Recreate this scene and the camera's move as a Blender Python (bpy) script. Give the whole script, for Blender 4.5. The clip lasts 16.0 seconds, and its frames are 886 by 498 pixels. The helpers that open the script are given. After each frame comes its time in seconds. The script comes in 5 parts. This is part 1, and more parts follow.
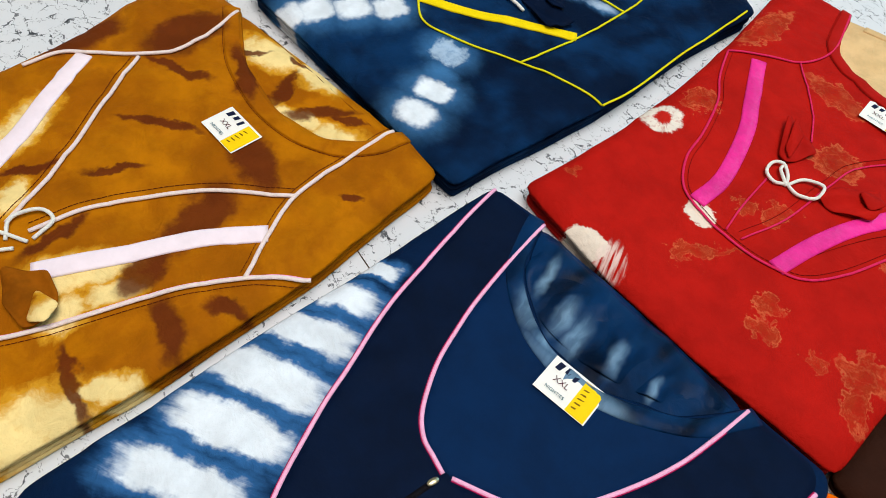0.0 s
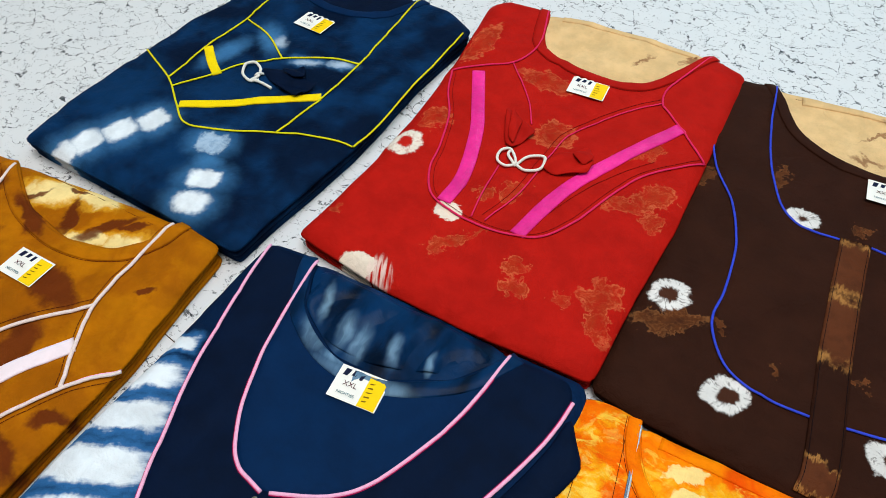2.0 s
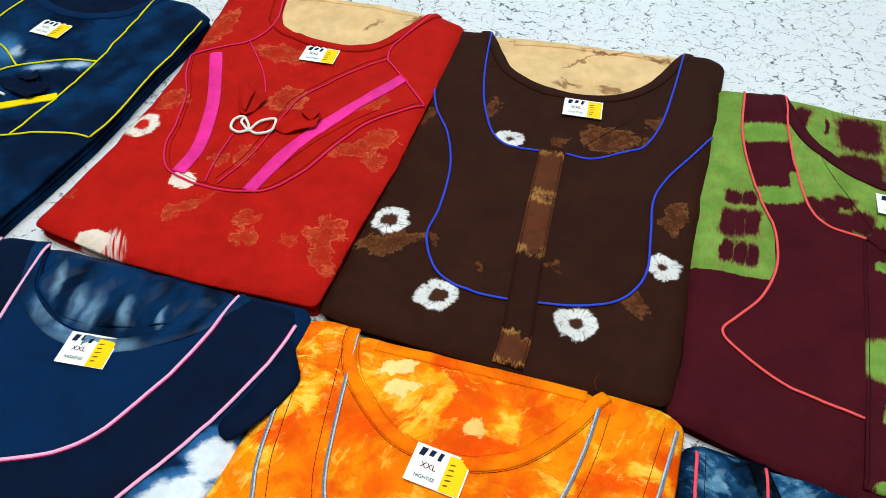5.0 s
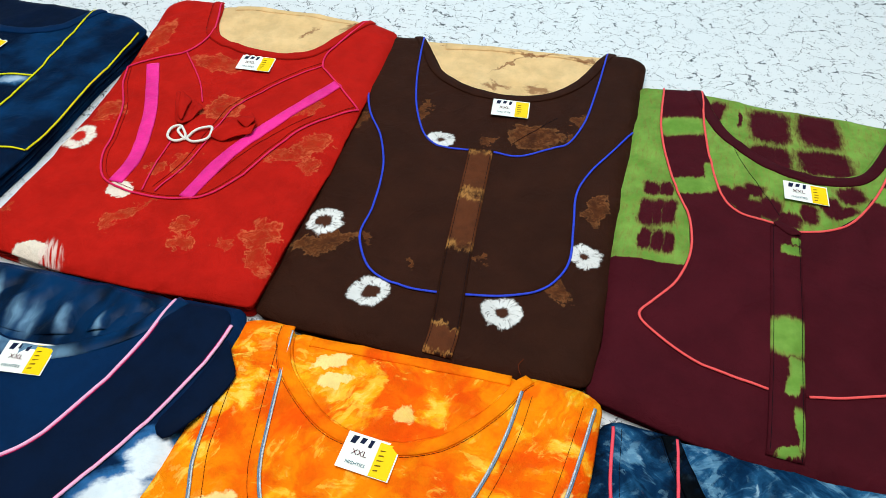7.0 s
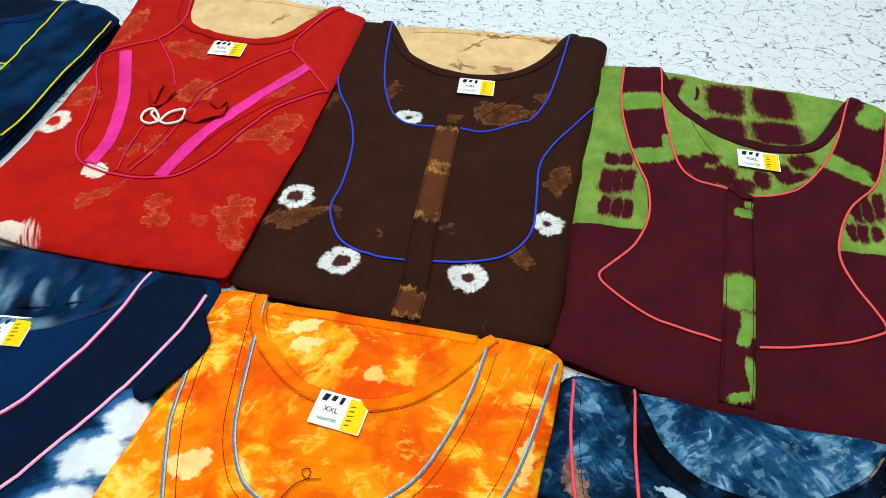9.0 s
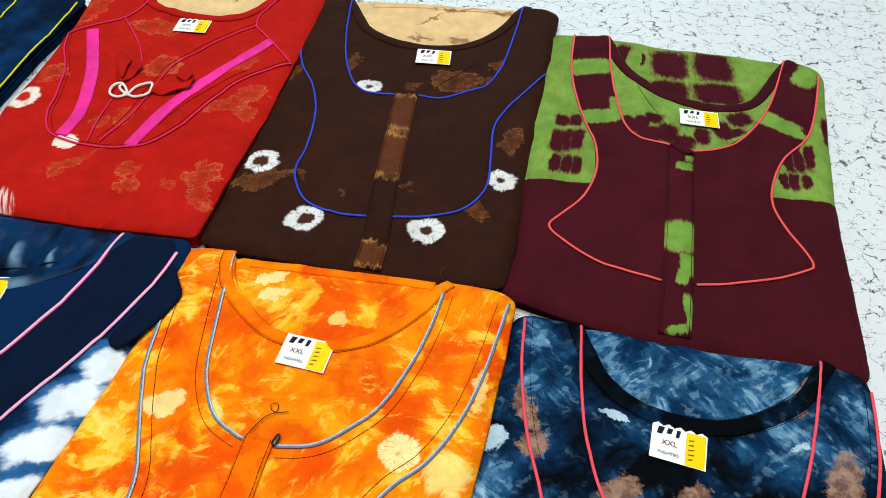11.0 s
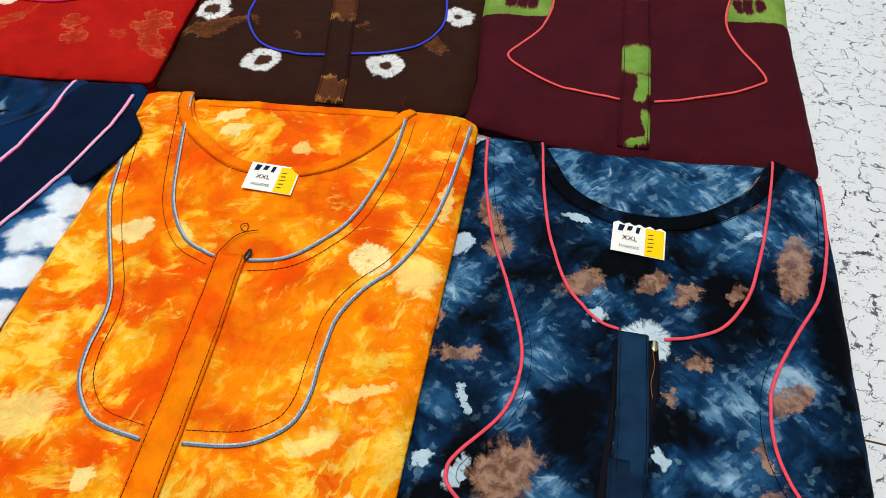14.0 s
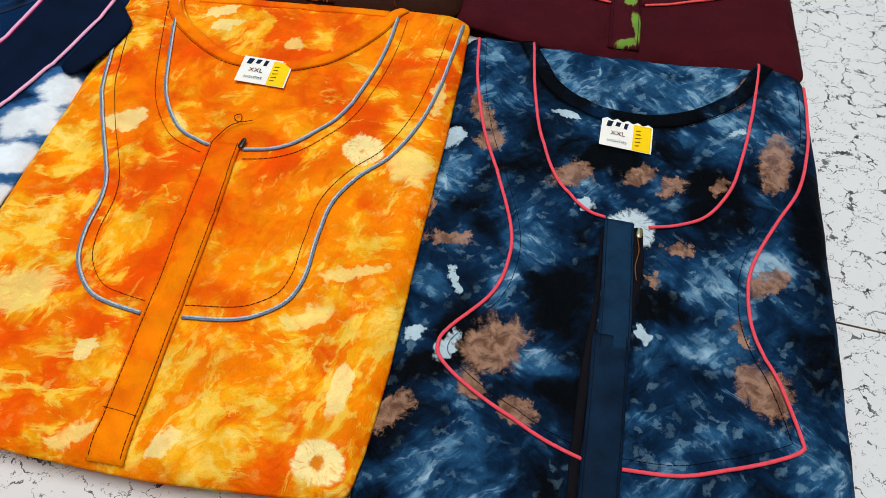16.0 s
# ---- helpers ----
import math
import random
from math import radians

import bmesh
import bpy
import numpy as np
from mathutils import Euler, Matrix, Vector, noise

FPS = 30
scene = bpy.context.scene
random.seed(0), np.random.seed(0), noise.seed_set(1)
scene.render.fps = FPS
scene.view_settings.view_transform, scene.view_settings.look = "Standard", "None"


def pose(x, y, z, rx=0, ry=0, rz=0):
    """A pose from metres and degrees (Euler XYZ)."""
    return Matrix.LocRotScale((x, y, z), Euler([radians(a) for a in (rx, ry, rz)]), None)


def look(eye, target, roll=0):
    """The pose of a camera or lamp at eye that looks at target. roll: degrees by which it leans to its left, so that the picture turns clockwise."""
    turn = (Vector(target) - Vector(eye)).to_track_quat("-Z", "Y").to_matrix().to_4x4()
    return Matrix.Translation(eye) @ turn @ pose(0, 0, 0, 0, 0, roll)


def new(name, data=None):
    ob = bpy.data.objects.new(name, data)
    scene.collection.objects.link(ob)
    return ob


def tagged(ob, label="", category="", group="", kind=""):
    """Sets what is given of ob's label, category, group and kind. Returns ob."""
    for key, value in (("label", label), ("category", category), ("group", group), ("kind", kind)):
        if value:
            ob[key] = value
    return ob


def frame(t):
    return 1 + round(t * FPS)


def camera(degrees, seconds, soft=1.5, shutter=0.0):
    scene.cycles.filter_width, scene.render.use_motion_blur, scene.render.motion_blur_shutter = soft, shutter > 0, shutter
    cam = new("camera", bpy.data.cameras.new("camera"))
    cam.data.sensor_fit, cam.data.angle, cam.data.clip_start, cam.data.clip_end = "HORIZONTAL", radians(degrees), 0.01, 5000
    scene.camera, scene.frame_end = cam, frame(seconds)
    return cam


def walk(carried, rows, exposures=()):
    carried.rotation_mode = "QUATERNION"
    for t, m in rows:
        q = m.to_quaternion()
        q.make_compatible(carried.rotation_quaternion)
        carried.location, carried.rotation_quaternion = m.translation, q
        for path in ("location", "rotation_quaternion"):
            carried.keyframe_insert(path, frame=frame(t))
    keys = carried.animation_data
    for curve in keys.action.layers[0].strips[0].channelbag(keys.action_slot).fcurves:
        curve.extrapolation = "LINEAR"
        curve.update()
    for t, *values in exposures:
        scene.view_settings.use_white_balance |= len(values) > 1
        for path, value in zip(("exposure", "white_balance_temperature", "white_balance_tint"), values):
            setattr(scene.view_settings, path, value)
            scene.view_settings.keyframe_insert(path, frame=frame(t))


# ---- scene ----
cam = camera(64.6, 16.0, soft=0.65)
PATH = [
    (0, (-0.138, -0.324, 0.487), (-0.91, 0.482, -1.172), 9.7),
    (0.5, (-0.095, -0.312, 0.54), (-0.921, 0.572, -1.053), 3.0),
    (1, (-0.052, -0.288, 0.548), (-0.85, 0.66, -1.022), 0.6),
    (1.5, (-0.009, -0.282, 0.551), (-0.768, 0.712, -1.01), -1.5),
    (2, (0.014, -0.282, 0.551), (-0.716, 0.736, -1.008), -2.0),
    (2.5, (0.039, -0.287, 0.554), (-0.671, 0.765, -0.991), -1.8),
    (3, (0.069, -0.286, 0.555), (-0.622, 0.787, -0.985), -2.3),
    (3.5, (0.1, -0.281, 0.548), (-0.543, 0.821, -0.991), -2.4),
    (4, (0.14, -0.278, 0.552), (-0.433, 0.868, -0.984), -1.0),
    (4.5, (0.17, -0.274, 0.541), (-0.366, 0.897, -0.99), -1.3),
    (5, (0.2, -0.284, 0.536), (-0.297, 0.905, -0.994), -1.6),
    (5.2, (0.213, -0.286, 0.536), (-0.267, 0.909, -0.995), -1.6),
    (7.3, (0.249, -0.298, 0.552), (-0.163, 0.934, -0.968), -0.7),
    (7.5, (0.255, -0.303, 0.548), (-0.159, 0.93, -0.971), -1.0),
    (8, (0.259, -0.312, 0.544), (-0.152, 0.923, -0.974), -1.1),
    (8.5, (0.263, -0.318, 0.55), (-0.13, 0.92, -0.971), -0.7),
    (10.8, (0.304, -0.372, 0.549), (-0.028, 0.885, -0.971), -0.6),
    (11, (0.306, -0.377, 0.553), (-0.01, 0.873, -0.976), -0.1),
    (11.5, (0.314, -0.389, 0.531), (0.014, 0.826, -1.029), -1.1),
    (12, (0.325, -0.406, 0.532), (0.04, 0.794, -1.043), -1.1),
    (12.5, (0.332, -0.423, 0.53), (0.066, 0.768, -1.055), -0.9),
    (13, (0.34, -0.436, 0.524), (0.092, 0.746, -1.07), -1.1),
    (13.5, (0.34, -0.442, 0.515), (0.111, 0.733, -1.088), -0.6),
    (14, (0.328, -0.459, 0.499), (0.13, 0.66, -1.147), 0.2),
    (14.5, (0.327, -0.479, 0.489), (0.158, 0.576, -1.201), 1.0),
    (15, (0.326, -0.487, 0.488), (0.169, 0.56, -1.209), 1.6),
    (15.5, (0.328, -0.496, 0.482), (0.188, 0.537, -1.225), 2.5),
    (16, (0.33, -0.508, 0.483), (0.2, 0.504, -1.237), 3.0),
]
walk(cam, [(t, look(eye, target, roll)) for t, eye, target, roll in PATH], [(0, 0.02, 6500, 10), (1, -0.02, 6450, 9), (3.5, 0.08, 6250, 6), (8, 0.16, 6150, 3), (11, 0.15, 6300, 5), (13, 0.1, 6450, 9), (16, -0.08, 6500, 10)])


# ---- world and light ----
world = bpy.data.worlds.new("world")
scene.world = world
world.use_nodes = True
world.node_tree.nodes["Background"].inputs["Color"].default_value = (0.75, 0.85, 1.0, 1)
world.node_tree.nodes["Background"].inputs["Strength"].default_value = 0.3


def area_lamp(name, eye, target, sx, sy, watts, color):
    data = bpy.data.lights.new(name, "AREA")
    data.shape, data.size, data.size_y, data.energy, data.color = "RECTANGLE", sx, sy, watts, color
    ob = new(name, data)
    ob.matrix_world = look(eye, target)
    return ob


area_lamp("ceiling_lamp", (0.0, 0.0, 2.62), (0.0, 0.05, 0), 1.5, 1.5, 66, (1.0, 0.96, 0.93))
area_lamp("daylight_lamp", (-0.2, 2.75, 1.75), (-0.1, 0.3, 0.2), 1.8, 1.3, 24, (0.24, 0.72, 1.0))

# ---- small tools ----
CM = 0.01


def lin(r, g, b):
    """Colour from 0-255 display values."""
    return tuple((c / 255 / 12.92 if c < 10.3 else ((c / 255 + 0.055) / 1.055) ** 2.4) for c in (r, g, b)) + (1.0,)


class Nodes:
    """A short way of writing a node material; patterns are laid out in centimetres of the thing's own plan."""

    def __init__(self, name, rough=0.8, sheen=0.0, metallic=0.0, spec=0.2):
        self.mat = bpy.data.materials.new(name)
        self.mat.use_nodes = True
        self.nt = self.mat.node_tree
        self.bsdf = self.nt.nodes["Principled BSDF"]
        self.bsdf.inputs["Roughness"].default_value = rough
        self.bsdf.inputs["Metallic"].default_value = metallic
        self.bsdf.inputs["Specular IOR Level"].default_value = spec
        self.bsdf.inputs["Sheen Weight"].default_value = sheen
        self.bsdf.inputs["Sheen Roughness"].default_value = 0.5
        tc = self.nt.nodes.new("ShaderNodeTexCoord")
        self.v = self.vmath("SCALE", tc.outputs["Object"], scale=100.0)

    def put(self, socket, value):
        if isinstance(value, bpy.types.NodeSocket):
            self.nt.links.new(value, socket)
        else:
            socket.default_value = value

    def vmath(self, op, a, b=None, scale=None):
        n = self.nt.nodes.new("ShaderNodeVectorMath")
        n.operation = op
        self.put(n.inputs[0], a)
        if b is not None:
            self.put(n.inputs[1], b)
        if scale is not None:
            self.put(n.inputs["Scale"], scale)
        return n.outputs["Value"] if op == "LENGTH" else n.outputs["Vector"]

    def math(self, op, a, b=0.0, clamp=False):
        n = self.nt.nodes.new("ShaderNodeMath")
        n.operation, n.use_clamp = op, clamp
        self.put(n.inputs[0], a)
        self.put(n.inputs[1], b)
        return n.outputs[0]

    def noise(self, scale, detail=3.0, rough=0.55, distort=0.0, vec=None, color=False):
        n = self.nt.nodes.new("ShaderNodeTexNoise")
        self.put(n.inputs["Vector"], self.v if vec is None else vec)
        n.inputs["Scale"].default_value = scale
        n.inputs["Detail"].default_value = detail
        n.inputs["Roughness"].default_value = rough
        n.inputs["Distortion"].default_value = distort
        return n.outputs["Color"] if color else n.outputs["Fac"]

    def warp(self, scale, amount, vec=None, detail=3.0, rough=0.6):
        c = self.noise(scale, detail, rough, vec=vec, color=True)
        off = self.vmath("SCALE", self.vmath("SUBTRACT", c, (0.5, 0.5, 0.5)), scale=amount * 2.2)
        return self.vmath("ADD", self.v if vec is None else vec, off)

    def stretch(self, turn, sx, sy, vec=None, at=(0, 0)):
        n = self.nt.nodes.new("ShaderNodeMapping")
        n.vector_type = "TEXTURE"
        self.put(n.inputs["Vector"], self.v if vec is None else vec)
        n.inputs["Location"].default_value = (at[0], at[1], 0)
        n.inputs["Rotation"].default_value = (0, 0, radians(turn))
        n.inputs["Scale"].default_value = (sx, sy, 50.0)
        return n.outputs["Vector"]

    def step(self, value, lo, hi, a=0.0, b=1.0):
        n = self.nt.nodes.new("ShaderNodeMapRange")
        n.interpolation_type = "SMOOTHSTEP"
        self.put(n.inputs["Value"], value)
        n.inputs["From Min"].default_value, n.inputs["From Max"].default_value = lo, hi
        n.inputs["To Min"].default_value, n.inputs["To Max"].default_value = a, b
        return n.outputs["Result"]

    def far(self, vec, cx, cy, rx, ry, turn=0):
        """Distance from a spot's centre, in its radii."""
        return self.vmath("LENGTH", self.stretch(turn, rx, ry, vec, (cx, cy)))

    def blob(self, vec, cx, cy, rx, ry=None, turn=0, soft=0.2):
        d = self.far(vec, cx, cy, rx, rx if ry is None else ry, turn)
        return self.math("SUBTRACT", 1.0, self.step(d, 1 - soft, 1 + soft))

    def pads(self, vec, rows, soft=0.2):
        """Patches with straight sides and round corners: centre, half sizes and turn."""
        out = None
        for cx, cy, hx, hy, turn in rows:
            p = self.stretch(turn, hx * 1.12, hy * 1.12, vec, (cx, cy))
            p = self.vmath("MULTIPLY", p, p)
            p = self.vmath("MULTIPLY", p, p)
            d = self.math("POWER", self.math("ADD", self.axis(0, p), self.axis(1, p)), 0.25)
            m = self.math("SUBTRACT", 1.0, self.step(d, 1 - soft, 1 + soft))
            out = m if out is None else self.math("MAXIMUM", out, m)
        return out

    def blobs(self, vec, rows, soft=0.2):
        out = None
        for row in rows:
            m = self.blob(vec, *row, soft=soft)
            out = m if out is None else self.math("MAXIMUM", out, m)
        return out

    def axis(self, n, vec=None):
        s = self.nt.nodes.new("ShaderNodeSeparateXYZ")
        self.put(s.inputs[0], self.v if vec is None else vec)
        return s.outputs[n]

    def mix(self, fac, a, b):
        n = self.nt.nodes.new("ShaderNodeMix")
        n.data_type = "RGBA"
        self.put(n.inputs["Factor"], fac)
        self.put(n.inputs[6], a)
        self.put(n.inputs[7], b)
        return n.outputs[2]

    def petals(self, vec, scale, share):
        """Scattered small crumple marks, each with a crisp edge and a soft heart."""
        out = None
        for k, (turn, at) in enumerate(((55, (3, 8)), (-20, (14, 2)))):
            vor = self.nt.nodes.new("ShaderNodeTexVoronoi")
            vor.inputs["Scale"].default_value = scale * (1 + 0.35 * k)
            self.put(vor.inputs["Vector"], self.stretch(turn, 1.5, 0.75, vec, at))
            pick = self.step(self.axis(0, vor.outputs["Color"]), 1 - share, 1 - share * 0.6)
            m = self.math("MULTIPLY", pick, self.math("SUBTRACT", 1.0, self.step(vor.outputs["Distance"], 0.24, 0.5)))
            out = m if out is None else self.math("MAXIMUM", out, m)
        return out

    def bump(self, height, strength, distance=0.001):
        n = self.nt.nodes.new("ShaderNodeBump")
        n.inputs["Strength"].default_value, n.inputs["Distance"].default_value = strength, distance
        self.put(n.inputs["Height"], height)
        self.put(self.bsdf.inputs["Normal"], n.outputs["Normal"])

    def cloth(self, color, crumple=0.5):
        """Finish a cotton: slight unevenness of the dye, weave and crumpled relief."""
        uneven = self.step(self.noise(0.35, 4, 0.6), 0.3, 0.7, 0.0, 1.0)
        tone = self.mix(self.math("MULTIPLY", uneven, 0.2), color, (0, 0, 0, 1))
        self.put(self.bsdf.inputs["Base Color"], tone)
        h1 = self.noise(0.5, 5, 0.6, 0.6)
        h2 = self.noise(14.0, 2, 0.5)
        ridge = self.math("ABSOLUTE", self.math("SUBTRACT", self.noise(0.16, 2, 0.4, 0.3), 0.5))
        crease = self.math("MULTIPLY", self.math("SUBTRACT", 1.0, self.step(ridge, 0.0, 0.02)), self.step(self.noise(0.3, 2), 0.45, 0.6))
        h = self.math("ADD", self.math("ADD", h1, self.math("MULTIPLY", crease, 0.12)), self.math("MULTIPLY", h2, 0.06))
        self.bump(h, crumple, 0.006)
        return self.mat


def plain(name, color, rough=0.6, sheen=0.1, metallic=0.0, spec=0.35, grain=6.0, relief=0.15, vary=0.25):
    n = Nodes(name, rough, 0.0, metallic, spec * 0.2)
    dark = tuple(c * (1 - vary) for c in color[:3]) + (1,)
    n.put(n.bsdf.inputs["Base Color"], n.mix(n.step(n.noise(grain * 0.3, 4, 0.65), 0.3, 0.75), color, dark))
    n.bump(n.noise(grain, 3, 0.6), relief, 0.002)
    return n.mat


# ---- materials ----
WHITE = lin(236, 234, 228)
NAVY = lin(10, 44, 84)


def floor_material():
    n = Nodes("white_crackle_laminate", 0.5, 0.0, 0.0, 0.2)
    w = n.warp(0.55, 1.3, detail=4)
    vor = n.nt.nodes.new("ShaderNodeTexVoronoi")
    vor.feature = "DISTANCE_TO_EDGE"
    vor.inputs["Scale"].default_value = 0.42
    n.put(vor.inputs["Vector"], n.stretch(0, 1.35, 0.95, w))
    thick = n.math("MULTIPLY", n.step(n.noise(1.3, 2), 0.35, 0.75), 0.033)
    line = n.math("LESS_THAN", vor.outputs["Distance"], n.math("ADD", thick, 0.004))
    broken = n.step(n.noise(0.9, 4, 0.75), 0.45, 0.49)
    vor2 = n.nt.nodes.new("ShaderNodeTexVoronoi")
    vor2.feature = "DISTANCE_TO_EDGE"
    vor2.inputs["Scale"].default_value = 0.95
    n.put(vor2.inputs["Vector"], n.warp(0.9, 1.2, vec=n.stretch(20, 1.2, 0.8)))
    line2 = n.math("LESS_THAN", vor2.outputs["Distance"], 0.024)
    broken2 = n.step(n.noise(0.8, 4, 0.7, vec=n.stretch(0, 1, 1, at=(31, 17))), 0.535, 0.565)
    mark = n.math("MAXIMUM", n.math("MULTIPLY", line, broken), n.math("MULTIPLY", line2, broken2))
    strength = n.step(n.noise(0.9, 3), 0.3, 0.7, 0.55, 1.0)
    ground = n.mix(n.noise(0.12, 4), lin(222, 223, 224), lin(211, 213, 217))
    n.put(n.bsdf.inputs["Base Color"], n.mix(n.math("MULTIPLY", mark, strength), ground, lin(52, 56, 62)))
    n.bump(n.math("SUBTRACT", n.noise(5, 3), n.math("MULTIPLY", mark, 0.6)), 0.12, 0.001)
    return n.mat


def mustard_dye(back=False):
    n = Nodes("mustard_tie_dye_back" if back else "mustard_tie_dye", 0.7, 0.0, 0.0, 0.04)
    w = n.warp(0.3, 1.5, detail=4, rough=0.6)
    fuzz = n.math("MULTIPLY", n.math("SUBTRACT", n.noise(0.8, 5, 0.65, 0.4, w), 0.5), 0.9)
    col = n.mix(n.step(n.noise(0.2, 4, 0.55, 0.3, w), 0.35, 0.65), lin(186, 112, 4), lin(160, 90, 4))
    if back:
        pale_rows = [(-9.6, 16.0, 3.9, 1.7, 23), (2.5, 15.0, 3.0, 1.5, 44), (-4.8, 18.0, 2.9, 1.4, 10), (-1.5, 13.6, 3.0, 0.8, 20)]
        dark_rows = [(-0.6, 15.9, 3.1, 0.8, 62), (-5.1, 14.8, 2.6, 0.6, 115), (1.6, 17.4, 1.6, 0.5, 30), (-10.5, 14.4, 1.8, 0.4, 60), (-7.4, 17.6, 1.2, 0.4, 20)]
    else:
        pale_rows = [(-12.1, -6.2, 4.3, 1.6, 123), (3.6, -7.6, 4.6, 1.6, 72), (6.2, -10.0, 1.8, 1.8, 79), (12.8, -14.9, 4.2, 2.8, 80), (-5.8, -9.0, 2.3, 1.2, 130), (13.2, -9.8, 2.4, 0.9, 74), (6.6, -6.5, 2.3, 1.2, 70)]
        dark_rows = [(-15.8, 10.6, 4.4, 2.4, 90), (-20.4, 2.4, 4.0, 1.8, 91), (-12.1, 7.7, 3.6, 0.6, 35), (-6.7, 3.9, 3.6, 0.5, 44), (1.4, 8.0, 3.6, 1.6, -16), (4.0, 1.6, 3.8, 1.9, -69), (6.1, -3.9, 2.8, 1.3, -69), (11.4, -4.5, 2.8, 1.2, -19), (11.7, -11.4, 3.2, 0.6, -16), (-7.9, -6.9, 2.5, 0.5, 69), (9.1, 12.6, 0.9, 0.45, 41), (-0.4, -7.9, 3.3, 0.7, -74), (-8.3, 12.6, 3.6, 1.0, -20), (12.2, -0.6, 1.6, 0.7, 40), (-4.0, -1.7, 2.5, 0.5, 72), (-15.0, -13.0, 3.0, 0.8, 60)]
    light = n.math("ADD", n.blobs(w, pale_rows, soft=0.6), fuzz)
    col = n.mix(n.math("MULTIPLY", n.step(light, 0.15, 0.55), 0.75), col, lin(226, 164, 40))
    col = n.mix(n.math("MULTIPLY", n.step(light, 0.5, 1.0), 0.9), col, lin(252, 226, 156))
    deep = n.math("ADD", n.blobs(w, dark_rows, soft=0.65), n.math("MULTIPLY", fuzz, 0.6))
    col = n.mix(n.math("MULTIPLY", n.step(deep, 0.2, 0.85), 0.92), col, lin(98, 40, 14))
    return n.cloth(col, 0.55)


def navy_spots():
    n = Nodes("navy_spotted_dye", 0.72, 0.0, 0.0, 0.04)
    w = n.warp(0.9, 0.6, detail=4)
    col = n.mix(n.step(n.noise(0.16, 3), 0.35, 0.65), lin(10, 48, 88), lin(4, 22, 48))
    spots = [(-14.6, -20.6, 1.7, 1.5, 80), (-13.7, -17.9, 1.75, 1.6, 80), (-12.0, -14.6, 1.75, 1.6, 76), (-10.2, -11.3, 1.6, 1.5, 78), (1.5, -14.8, 1.7, 1.35, 21), (2.8, -17.9, 1.8, 1.4, 20)]
    halo = n.blobs(w, [(x, y, rx * 1.6, ry * 1.7, a) for x, y, rx, ry, a in spots] + [(-1.9, -10.4, 2.6, 2.0, 20), (-9.5, 7.6, 3.0, 1.5, -40), (-2.6, 6.4, 2.2, 0.9, 28), (1.4, 8.2, 1.8, 0.9, 22), (-12.5, 2.5, 3.2, 1.4, 80), (0.0, -13.0, 1.6, 1.6, 0)], soft=0.7)
    col = n.mix(n.math("MULTIPLY", halo, 0.8), col, lin(66, 122, 174))
    light = n.blobs(w, [(-8.0, 7.6, 1.0, 0.7, -40), (-2.4, 6.2, 1.5, 0.5, 28), (1.2, 8.1, 1.3, 0.5, 22)], soft=0.7)
    col = n.mix(n.math("MULTIPLY", light, 0.6), col, lin(206, 222, 238))
    thread = n.math("MULTIPLY", n.math("SUBTRACT", n.noise(1.3, 5, 0.65, 0.4), 0.5), 1.2)
    half = n.math("ADD", n.pads(w, [(-1.8, -10.4, 1.7, 1.6, 18)], soft=0.4), thread)
    col = n.mix(n.math("MULTIPLY", n.step(half, 0.5, 1.1), 0.7), col, lin(190, 212, 232))
    core = n.math("ADD", n.pads(w, [(x, y, p * 0.9, q * 0.86, a) for x, y, p, q, a in spots], soft=0.45), n.math("MULTIPLY", thread, 0.25))
    col = n.mix(n.step(core, 0.1, 0.95), col, lin(230, 238, 246))
    return n.cloth(col, 0.5)


def stained(n, col, w, marks, fill, rim_col, fill_amount, rim_amount):
    """Bleach stains: a weak tint with a thin pale rim and a fainter tide line inside."""
    d = None
    for cx, cy, rx, ry, turn in marks:
        f = n.far(w, cx, cy, rx, ry, turn)
        d = f if d is None else n.math("MINIMUM", d, f)
    patchy = n.step(n.noise(0.9, 4, 0.6, 0.3), 0.32, 0.6, 0.35, 1.0)
    inside = n.math("MULTIPLY", n.math("SUBTRACT", 1.0, n.step(d, 0.82, 1.0)), patchy)
    rim = n.math("MULTIPLY", n.step(d, 0.74, 0.95), n.math("SUBTRACT", 1.0, n.step(d, 0.95, 1.06)))
    tide = n.math("MULTIPLY", n.math("MULTIPLY", n.step(d, 0.4, 0.54), n.math("SUBTRACT", 1.0, n.step(d, 0.54, 0.66))), 0.45)
    col = n.mix(n.math("MULTIPLY", inside, fill_amount), col, fill)
    return n.mix(n.math("MULTIPLY", n.math("MULTIPLY", n.math("MAXIMUM", rim, tide), patchy), rim_amount), col, rim_col)


